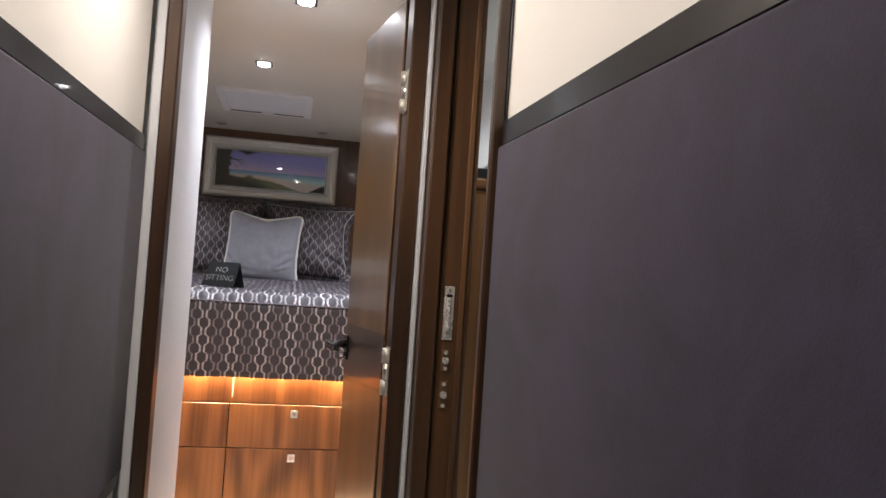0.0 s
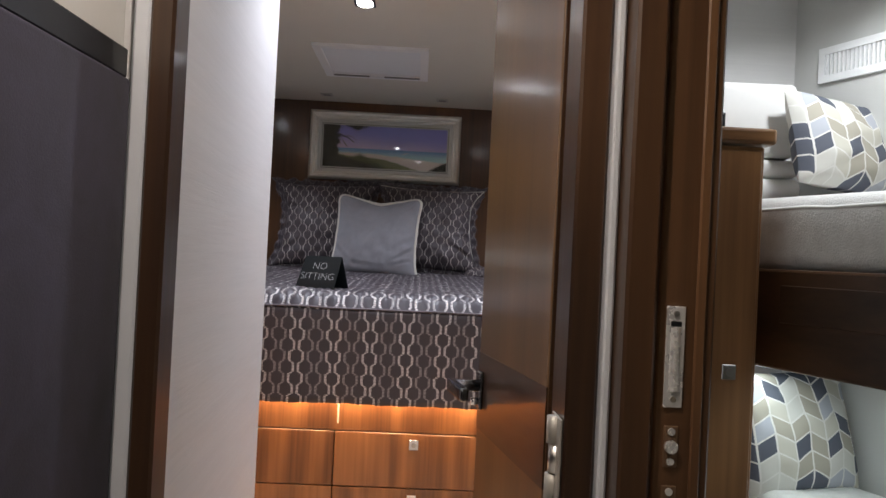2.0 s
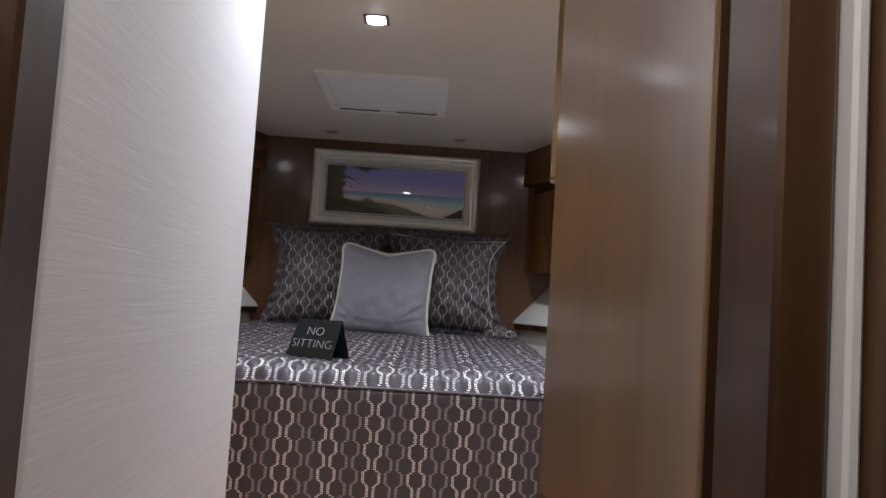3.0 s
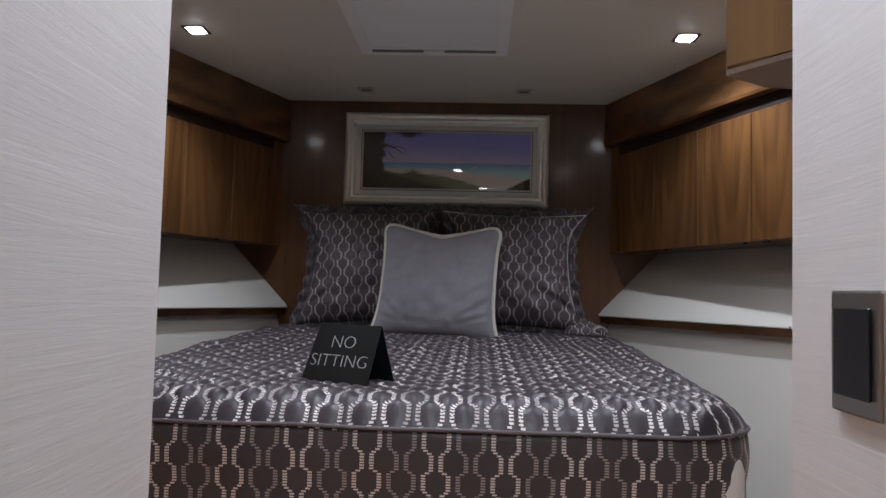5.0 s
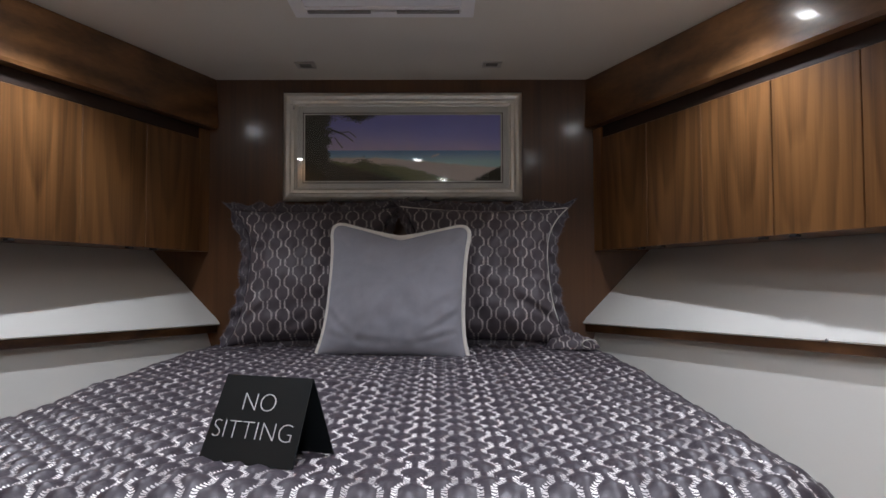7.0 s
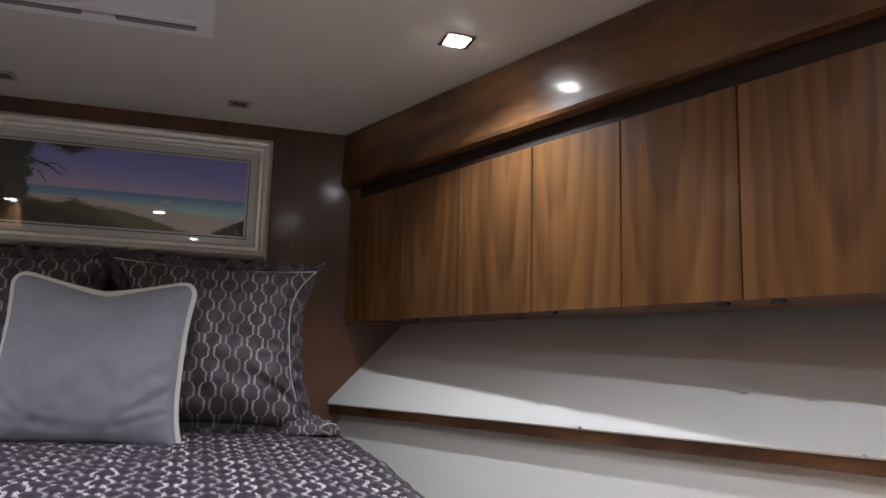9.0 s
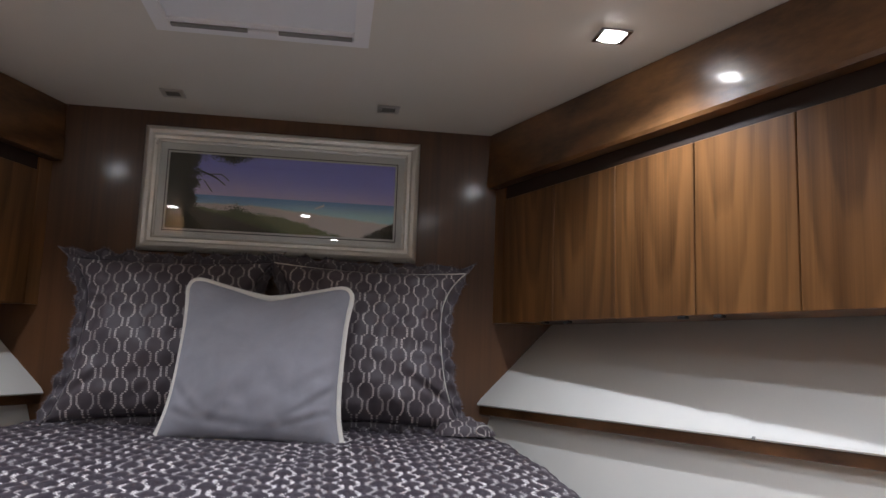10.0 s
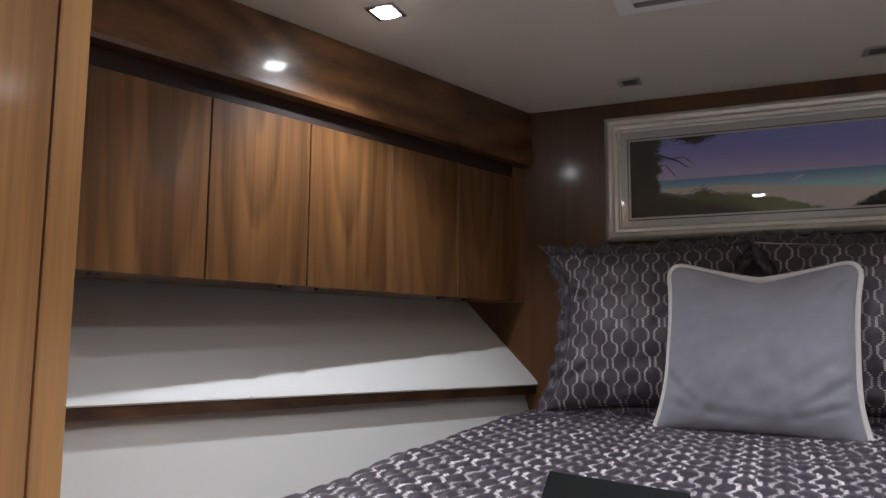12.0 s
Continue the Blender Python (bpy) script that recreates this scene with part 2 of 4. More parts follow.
def beach_print(name):
    """Photograph of a dusk beach: UV 0..1 over the sheet."""
    m, n, l, b = nodes_of(name)
    tc = n.new("ShaderNodeTexCoord")
    sep = n.new("ShaderNodeSeparateXYZ")
    l.new(tc.outputs["UV"], sep.inputs[0])
    u, v = sep.outputs[0], sep.outputs[1]
    vec = coord(n, l, (2.9, 1, 1), "UV", False)
    big, mid, small = noise_tex(n, l, vec, 3, 4), noise_tex(n, l, vec, 9, 4), noise_tex(n, l, vec, 42, 4, 0.7)

    def step(edge, x, soft):
        k = n.new("ShaderNodeMapRange")
        k.interpolation_type = "SMOOTHSTEP"
        l.new(x, k.inputs[0])
        k.inputs[1].default_value, k.inputs[2].default_value = edge - soft, edge + soft
        return k.outputs[0]

    sky = mixc(n, l, step(0.72, mth(n, l, "MULTIPLY_ADD", big, 0.15, mth(n, l, "ADD", v, mth(n, l, "MULTIPLY", u, 0.16))), 0.3), (0.95, 0.78, 1.0), (0.42, 0.42, 1.0))
    sea = mixc(n, l, step(0.37, v, 0.12), (0.66, 0.95, 0.98), (0.2, 0.42, 0.8))
    sand = mixc(n, l, small, (0.85, 0.74, 0.72), (0.98, 0.88, 0.85))
    grass = mixc(n, l, small, (0.06, 0.09, 0.03), (0.40, 0.43, 0.2))
    bush = mixc(n, l, small, (0.006, 0.008, 0.005), (0.05, 0.05, 0.025))
    c = mixc(n, l, step(0.46, v, 0.006), sea, sky)
    def over(x):
        return mth(n, l, "MAXIMUM", x, 0.0)
    shore = mth(n, l, "ADD", v, mth(n, l, "MULTIPLY", over(mth(n, l, "SUBTRACT", u, 0.4)), 0.26))
    c = mixc(n, l, step(0.375, mth(n, l, "MULTIPLY_ADD", mid, 0.05, shore), 0.012), sand, c)
    dune = mth(n, l, "ADD", v, mth(n, l, "MULTIPLY_ADD", u, 0.2, mth(n, l, "MULTIPLY", over(mth(n, l, "SUBTRACT", u, 0.5)), 0.62)))
    c = mixc(n, l, step(0.40, mth(n, l, "MULTIPLY_ADD", mid, 0.1, mth(n, l, "MULTIPLY_ADD", small, 0.06, dune)), 0.02), grass, c)
    clump = mth(n, l, "ADD", mth(n, l, "MULTIPLY", mth(n, l, "ABSOLUTE", mth(n, l, "SUBTRACT", u, 0.30)), 1.5), mth(n, l, "MULTIPLY_ADD", small, 0.45, v))
    shrub = mixc(n, l, small, (0.01, 0.018, 0.006), (0.2, 0.24, 0.09))
    c = mixc(n, l, step(0.56, clump, 0.02), shrub, c)
    left = mth(n, l, "ADD", u, mth(n, l, "MULTIPLY_ADD", small, 0.13, mth(n, l, "MULTIPLY", mid, 0.12)))
    c = mixc(n, l, step(0.255, left, 0.012), bush, c)
    low = mth(n, l, "ADD", v, mth(n, l, "MULTIPLY_ADD", u, 0.8, mth(n, l, "MULTIPLY", small, 0.22)))
    c = mixc(n, l, step(0.50, low, 0.04), bush, c)
    corner = mth(n, l, "ADD", v, mth(n, l, "MULTIPLY_ADD", u, -1.5, mth(n, l, "MULTIPLY", small, 0.2)))
    rise = mth(n, l, "MAXIMUM", corner, mth(n, l, "MULTIPLY_ADD", small, 0.2, mth(n, l, "SUBTRACT", v, 1.53)))
    c = mixc(n, l, step(-1.18, rise, 0.015), bush, c)
    top = mth(n, l, "SUBTRACT", mth(n, l, "MULTIPLY_ADD", small, 0.42, v), mth(n, l, "MULTIPLY", mth(n, l, "ABSOLUTE", mth(n, l, "SUBTRACT", u, 0.27)), 1.1))
    c = mixc(n, l, step(1.1, top, 0.015), c, bush)
    for (u0, v0, u1, v1, wide) in ((0.13, 0.78, 0.2, 0.7, 0.011), (0.2, 0.7, 0.245, 0.6, 0.007), (0.17, 0.735, 0.225, 0.745, 0.006), (0.225, 0.745, 0.26, 0.66, 0.005), (0.15, 0.66, 0.19, 0.5, 0.006)):
        du, dv = (u1 - u0) * 2.9, v1 - v0
        size = math.hypot(du, dv)
        pu, pv = mth(n, l, "MULTIPLY", mth(n, l, "SUBTRACT", u, u0), 2.9), mth(n, l, "SUBTRACT", v, v0)
        along = mth(n, l, "ADD", mth(n, l, "MULTIPLY", pu, du / size), mth(n, l, "MULTIPLY", pv, dv / size))
        across = mth(n, l, "ABSOLUTE", mth(n, l, "SUBTRACT", mth(n, l, "MULTIPLY", pu, dv / size), mth(n, l, "MULTIPLY", pv, du / size)))
        inside = mth(n, l, "MULTIPLY", mth(n, l, "LESS_THAN", across, wide), mth(n, l, "LESS_THAN", mth(n, l, "ABSOLUTE", mth(n, l, "SUBTRACT", along, size / 2)), size / 2))
        c = mixc(n, l, inside, c, (0.012, 0.012, 0.014))
    # a small pale boat on the lagoon
    hull_u = mth(n, l, "LESS_THAN", mth(n, l, "ABSOLUTE", mth(n, l, "SUBTRACT", u, 0.665)), 0.02)
    hull_v = mth(n, l, "LESS_THAN", mth(n, l, "ABSOLUTE", mth(n, l, "SUBTRACT", v, mth(n, l, "MULTIPLY_ADD", u, 1.2, -0.415))), 0.014)
    c = mixc(n, l, mth(n, l, "MULTIPLY", hull_u, hull_v), c, (0.85, 0.82, 0.86))
    l.new(c, b.inputs["Base Color"])
    b.inputs["Roughness"].default_value = 0.5
    return m


WALNUT = wood("walnut_vertical", (0.075, 0.031, 0.011), (0.29, 0.142, 0.054), figure=0.55)
CUPBOARD_WOOD = cathedral("walnut_cupboard_doors", (0.042, 0.017, 0.006), (0.245, 0.114, 0.038))
WALNUT_LONG = wood("walnut_lengthwise", (0.035, 0.015, 0.0055), (0.215, 0.10, 0.036), "y", figure=0.6, coat=0.4, gloss=0.05)
SHADOW_WOOD = plain("fascia_shadow_wood", (0.022, 0.010, 0.0045), 0.65, vary=0.2, scale=20)
WALNUT_WALL = wood("walnut_panelling", (0.055, 0.023, 0.0085), (0.16, 0.068, 0.024), figure=0.3, rough=0.36, coat=0.5, gloss=0.13)
LOCKER_WOOD = wood("walnut_locker", (0.12, 0.054, 0.021), (0.32, 0.16, 0.066), figure=0.35)
WALNUT_ACROSS = wood("walnut_across", (0.085, 0.036, 0.014), (0.3, 0.16, 0.07), "x")
JAMB_WOOD = wood("walnut_jamb", (0.055, 0.026, 0.012), (0.19, 0.095, 0.04), rough=0.34, coat=0.2, figure=0.3)
DOOR_WOOD = wood("walnut_door_gloss", (0.080, 0.041, 0.015), (0.172, 0.094, 0.036), rough=0.32, coat=0.6, figure=0.35, gloss=0.15)
RAIL_WOOD = wood("walnut_dark_band", (0.018, 0.009, 0.005), (0.05, 0.026, 0.014), "y", rough=0.3, coat=0.8, figure=0.3, gloss=0.08)
FRAME_WOOD = wood("walnut_dark_frame", (0.018, 0.0083, 0.0042), (0.078, 0.038, 0.0165), rough=0.34, coat=0.15, figure=0.3)
WARDROBE_WOOD = wood("walnut_wardrobe", (0.13, 0.056, 0.018), (0.45, 0.235, 0.085), figure=0.45, coat=0.4)
BUNK_WOOD = wood("dark_bunk_wood", (0.03, 0.014, 0.007), (0.085, 0.04, 0.018), "y", rough=0.35, figure=0.4)
CREAM = plain("cream_headliner", (0.73, 0.705, 0.63), 0.6, vary=0.04, scale=4, bumped=0.12, grain=260)
LINER = plain("white_hull_liner", (0.79, 0.785, 0.72), 0.5, vary=0.04, scale=3, bumped=0.08, grain=240)
HALL_WHITE = plain("hall_white_vinyl", (0.74, 0.73, 0.70), 0.5, vary=0.05, scale=4, bumped=0.08, grain=200)
FIBRE = fibre_wall("fibre_wallcovering", (0.72, 0.71, 0.70))
SUEDE = suede("aubergine_suede", (0.0215, 0.0182, 0.040), 0.03, 0.42)
BLACK_BAND = plain("black_lacquer", (0.008, 0.008, 0.009), 0.33, coat=0.1)
BLACK_BAND.node_tree.nodes["Principled BSDF"].inputs["Specular IOR Level"].default_value = 0.18
PALE_TRIM = plain("pale_edge_trim", (0.50, 0.52, 0.55), 0.35)
CARPET = plain("cream_carpet", (0.72, 0.68, 0.6), 0.95, vary=0.15, scale=14, bumped=0.7, grain=500)
SATIN = trellis("trellis_satin", (0.050, 0.041, 0.049), (0.9, 0.86, 0.83), swing=0.0066, rough=0.40, gloss=0.5, flat=1.5, half=0.0041, faint=0.62, puff=3.5, duty=0.58)
# same cloth as SATIN; lighter ground and dimmer threads paint in the skirt's sheen
SATIN_SKIRT = trellis("trellis_satin_skirt", (0.064, 0.053, 0.056), (0.72, 0.67, 0.62), swing=0.0066, rough=0.5, gloss=0.35, half=0.0040, faint=0.42, puff=3.0, sheen=0.12)
SATIN_SMALL = trellis("trellis_satin_sham", (0.074, 0.061, 0.067), (0.62, 0.57, 0.53), 0.0285, 0.0068, 0.070, 0.5, 0.35, 0.0030, faint=0.65, puff=3.0, duty=0.55, sheen=0.12)
SATIN_FLANGE = trellis("trellis_satin_flange", (0.066, 0.055, 0.062), (0.32, 0.30, 0.29), 0.0285, 0.0068, 0.070, 0.45, 0.4, 0.0026, puff=5.0, duty=0.5, sheen=0.15)
VELVET = suede("silver_velvet", (0.265, 0.262, 0.285), 0.2, 0.12)
PIPING = plain("ivory_cord", (0.68, 0.65, 0.58), 0.8, vary=0.12, scale=60, bumped=0.4, grain=700)
DARK_CORD = plain("mauve_cord", (0.14, 0.12, 0.13), 0.5, vary=0.2, scale=80)
CHROME = plain("polished_chrome", (0.72, 0.72, 0.72), 0.14, metal=1.0)
GUNMETAL = plain("dark_chrome", (0.16, 0.16, 0.17), 0.16, metal=1.0)
NICKEL = plain("bright_nickel", (0.85, 0.84, 0.82), 0.28, metal=0.6)
BRONZE = plain("brown_bronze", (0.13, 0.075, 0.04), 0.45, metal=0.2)
HINGE_GREY = plain("satin_hinge_metal", (0.4, 0.38, 0.34), 0.5, metal=0.5)
TRIM_METAL = plain("grey_chrome_trim", (0.36, 0.36, 0.38), 0.25, metal=1.0)
SATIN_STEEL = plain("satin_steel", (0.55, 0.53, 0.5), 0.32, metal=1.0)
SILVER_LEAF = plain("silver_leaf_frame", (0.78, 0.77, 0.71), 0.3, metal=0.55, vary=0.16, scale=30, bumped=0.1)
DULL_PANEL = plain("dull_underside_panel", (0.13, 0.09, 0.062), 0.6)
MAT_BOARD = plain("grey_mat_board", (0.86, 0.85, 0.84), 0.85, vary=0.03)
BLACK_CARD = plain("black_card", (0.008, 0.012, 0.013), 0.42, vary=0.1)
BLACK_PLASTIC = plain("black_plastic", (0.015, 0.015, 0.016), 0.3)
INK = plain("silver_lettering", (0.6, 0.62, 0.62), 0.5)
DARK_GAP = plain("dark_gap", (0.01, 0.009, 0.008), 0.8)
WHITE_PLASTIC = plain("white_plastic", (0.88, 0.89, 0.89), 0.35)
SHADE_CLOTH = plain("pale_blind_cloth", (0.84, 0.87, 0.9), 0.7, vary=0.02)
LAMP_LIT = glow("lit_lamp_lens", (0.96, 0.97, 1.0), 34.0)
LAMP_OFF = plain("unlit_lamp_lens", (0.10, 0.095, 0.09), 0.3)
VENT_GREY = plain("vent_grey", (0.24, 0.235, 0.225), 0.6)
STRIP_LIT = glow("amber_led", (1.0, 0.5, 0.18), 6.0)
SIDE_VINYL = plain("grey_white_vinyl", (0.6, 0.6, 0.58), 0.55, vary=0.05, scale=4, bumped=0.08, grain=220)
BUNK_FABRIC = plain("pale_bunk_upholstery", (0.86, 0.84, 0.80), 0.85, vary=0.24, scale=34, bumped=0.6, grain=240)
LINEN = plain("white_linen", (0.8, 0.79, 0.77), 0.8, vary=0.05, scale=10)
BLOCKS = cubes_print("block_print_cloth")
BEACH = beach_print("beach_photograph")
GLASS, gn, gl, gb = nodes_of("picture_glass")
gn.remove(gb)
clear, shine, fres, both = [gn.new("ShaderNode" + k) for k in ("BsdfTransparent", "BsdfGlossy", "Fresnel", "MixShader")]
shine.inputs["Roughness"].default_value, fres.inputs["IOR"].default_value = 0.01, 1.5
clear.inputs["Color"].default_value = (0.97, 0.98, 0.97, 1)
gl.new(fres.outputs[0], both.inputs[0])
gl.new(clear.outputs[0], both.inputs[1])
gl.new(shine.outputs[0], both.inputs[2])
gl.new(both.outputs[0], gn["Material Output"].inputs["Surface"])


# ---- mesh helpers ----
WORLD = {}


def thing(name, place, label, category, group="", kind="", turn=0.0):
    ob = new(name)
    ob.matrix_basis = pose(*place, 0, 0, turn)
    ob.empty_display_size = 0.05
    WORLD[ob] = ob.matrix_basis.copy()
    return tagged(ob, label, category, group, kind)


def part(name, bm, material, parent, label="", smooth=False, uv=False):
    """Links a bmesh given in world coordinates as one mesh under a thing or a part."""
    bmesh.ops.transform(bm, matrix=WORLD[parent].inverted(), verts=bm.verts)
    me = bpy.data.meshes.new(name)
    if not uv:
        bmesh.ops.recalc_face_normals(bm, faces=bm.faces)
    if smooth:
        for f in bm.faces:
            f.smooth = True
    bm.to_mesh(me)
    bm.free()
    me.materials.append(material)
    ob = new(name, me)
    ob.parent = parent
    WORLD[ob] = WORLD[parent].copy()
    return tagged(ob, label)


def solid(name, bm, material, label, category="", kind="", group="", smooth=False):
    """A thing that is one mesh, its origin at its base."""
    lo = Vector([min(v.co[i] for v in bm.verts) for i in range(3)])
    hi = Vector([max(v.co[i] for v in bm.verts) for i in range(3)])
    base = Vector(((lo.x + hi.x) / 2, (lo.y + hi.y) / 2, lo.z))
    bmesh.ops.recalc_face_normals(bm, faces=bm.faces)
    bmesh.ops.translate(bm, vec=-base, verts=bm.verts)
    for f in bm.faces:
        f.smooth = smooth
    me = bpy.data.meshes.new(name)
    bm.to_mesh(me)
    bm.free()
    me.materials.append(material)
    ob = new(name, me)
    ob.location = base
    WORLD[ob] = Matrix.Translation(base)
    return tagged(ob, label, category, group, kind)


def hexa(pts, bevel=0.0, segments=1, bm=None):
    """A six-sided solid from its 4 lower and 4 upper corners."""
    bm = bm or bmesh.new()
    v = [bm.verts.new(p) for p in pts]
    fs = [bm.faces.new([v[i] for i in q]) for q in ((0, 3, 2, 1), (4, 5, 6, 7), (0, 1, 5, 4), (1, 2, 6, 5), (2, 3, 7, 6), (3, 0, 4, 7))]
    if bevel:
        es = list({e for f in fs for e in f.edges})
        bmesh.ops.bevel(bm, geom=es, offset=bevel, segments=segments, affect="EDGES", profile=0.5)
    return bm


def box(x0, x1, y0, y1, z0, z1, bevel=0.0, segments=1, bm=None):
    return hexa([(x0, y0, z0), (x1, y0, z0), (x1, y1, z0), (x0, y1, z0), (x0, y0, z1), (x1, y0, z1), (x1, y1, z1), (x0, y1, z1)], bevel, segments, bm)


def prism(outline, lift, bevel=0.0):
    """A solid from a closed outline of points, pushed along the vector lift."""
    bm = bmesh.new()
    a = [bm.verts.new(p) for p in outline]
    b = [bm.verts.new(Vector(p) + Vector(lift)) for p in outline]
    bm.faces.new(a)
    bm.faces.new(b[::-1])
    k = len(a)
    for i in range(k):
        bm.faces.new((a[i], b[i], b[(i + 1) % k], a[(i + 1) % k]))
    if bevel:
        bmesh.ops.bevel(bm, geom=list(bm.edges), offset=bevel, segments=1, affect="EDGES")
    return bm


def rod(points, radius, sides=10, closed=False):
    """A round tube along points."""
    bm = bmesh.new()
    pts = [Vector(p) for p in points]
    k = len(pts)
    rings = []
    for i, p in enumerate(pts):
        a = pts[(i - 1) % k] if closed or i else p
        c = pts[(i + 1) % k] if closed or i < k - 1 else p
        q = (c - a).to_track_quat("Z", "Y")
        rings.append([bm.verts.new(p + q @ Vector((radius * math.cos(2 * math.pi * j / sides), radius * math.sin(2 * math.pi * j / sides), 0))) for j in range(sides)])
    for i in range(k if closed else k - 1):
        r, s = rings[i], rings[(i + 1) % k]
        if closed:
            off = min(range(sides), key=lambda o: (r[0].co - s[o].co).length)
            s = s[off:] + s[:off]
        for j in range(sides):
            bm.faces.new((r[j], r[(j + 1) % sides], s[(j + 1) % sides], s[j]))
    if not closed:
        bm.faces.new(rings[0][::-1])
        bm.faces.new(rings[-1])
    return bm


MID = -0.09  # the cabin's line of symmetry


def side_frame(side, x0, slope):
    """Maps (s along the side from the head wall, n inwards, z) to the world; side 1 or -1."""
    k = math.hypot(1, slope)

    def at(s, n, z):
        x = x0 + s * slope / k - n / k
        y = 5.11 - s / k - n * slope / k
        return (x if side > 0 else 2 * MID - x, y, z)
    return at


def side_prism(at, profile, s0, s1):
    a, b = [at(s0, n, z) for n, z in profile], [at(s1, n, z) for n, z in profile]
    bm = bmesh.new()
    va, vb = [bm.verts.new(p) for p in a], [bm.verts.new(p) for p in b]
    bm.faces.new(va)
    bm.faces.new(vb[::-1])
    for i in range(len(va)):
        j = (i + 1) % len(va)
        bm.faces.new((va[i], vb[i], vb[j], va[j]))
    return bm


def side_box(at, s0, s1, n0, n1, z0, z1, bevel=0.0):
    return hexa([at(s0, n0, z0), at(s1, n0, z0), at(s1, n1, z0), at(s0, n1, z0), at(s0, n0, z1), at(s1, n0, z1), at(s1, n1, z1), at(s0, n1, z1)], bevel)


# ---- shell ----
def structure(name, bm, material, label):
    return solid(name, bm, material, label, kind="structure")


structure("floor", box(-1.9, 2.2, -1.6, 5.3, -0.08, 0.0), CARPET, "cream cut-pile carpet over the cabin sole")
structure("ceiling", box(-1.9, 2.2, -1.6, 5.3, 2.0, 2.08), CREAM, "cream vinyl headliner over cabin and passage")
structure("wall_head", box(-1.9, 1.8, 5.115, 5.27, 0, 2.0), WALNUT_WALL, "dark walnut bulkhead at the head of the bed")
structure("wall_hall_end", box(-0.6, 2.2, -1.6, -1.5, 0, 2.0), HALL_WHITE, "plain white wall closing the passage")

# passage walls ahead of the door
structure("wall_passage_port", hexa([(-0.186, 1.685, 0), (-0.224, 2.517, 0), (-0.33, 2.517, 0), (-0.33, 1.685, 0), (-0.186, 1.685, 2), (-0.224, 2.517, 2), (-0.33, 2.517, 2), (-0.33, 1.685, 2)], 0.006, 2), FIBRE, "white fibre-textured wallcovering on the passage wall")
structure("wall_passage_starboard", box(0.402, 0.50, 1.70, 2.684, 0, 2.0, 0.006, 2), FIBRE, "white fibre-textured wallcovering beside the open door")
structure("wall_partition_port", box(-1.9, -0.335, 2.42, 2.515, 0, 2.0), FIBRE, "white wallcovered partition towards the cabin")
structure("wall_partition_starboard", box(0.503, 1.9, 2.60, 2.682, 0, 2.0), FIBRE, "white wallcovered partition between the cabins")
structure("wall_outer_port", box(-1.9, -1.82, 2.515, 5.115, 0, 2.0), LINER, "white outer hull lining")
structure("wall_outer_starboard", box(1.9, 2.0, -1.5, 5.115, 0, 2.0), LINER, "white outer hull lining")

# passage behind the door
hall_l = structure("wall_hall_port", box(-0.40, -0.245, -1.5, 1.626, 0, 2.0), HALL_WHITE, "white vinyl passage wall above a padded panel")
hall_r = structure("wall_hall_starboard", box(0.398, 0.48, -1.5, 0.905, 0, 2.0), HALL_WHITE, "white vinyl passage wall above a padded panel")


def padded_panel(x, out, y0, y1, za, zb, z0, label):
    """Upholstered wall panel with a black lacquer rail on top; out is the side on which it stands proud."""
    p = thing("wall_panel", (x, (y0 + y1) / 2, z0), label, "wall panel", "padded passage panels")
    xa, xb = sorted((x, x + out * 0.014))
    part("padding", hexa([(xa, y0, z0), (xb, y0, z0), (xb, y1, z0), (xa, y1, z0), (xa, y0, za), (xb, y0, za), (xb, y1, zb), (xa, y1, zb)], 0.006, 3), SUEDE, p, "dark aubergine suede padding", smooth=True)
    xa, xb = sorted((x, x + out * 0.008))
    part("rail", hexa([(xa, y0, za + 0.001), (xb, y0, za + 0.001), (xb, y1, zb + 0.001), (xa, y1, zb + 0.001), (xa, y0, za + 0.038), (xb, y0, za + 0.038), (xb, y1, zb + 0.038), (xa, y1, zb + 0.038)], 0.002), BLACK_BAND, p, "black lacquer rail")
    part("lower_rail", box(xa, xb, y0, y1, z0 - 0.034, z0 - 0.001, 0.002), BLACK_BAND, p, "black lacquer lower rail")
    return p


padded_panel(-0.245, 1, -1.45, 1.622, 1.285, 1.332, 0.628, "dark aubergine suede wall panel under a black rail")
padded_panel(0.398, -1, -1.45, 0.90, 1.235, 1.291, 0.565, "dark aubergine suede wall panel under a black rail")


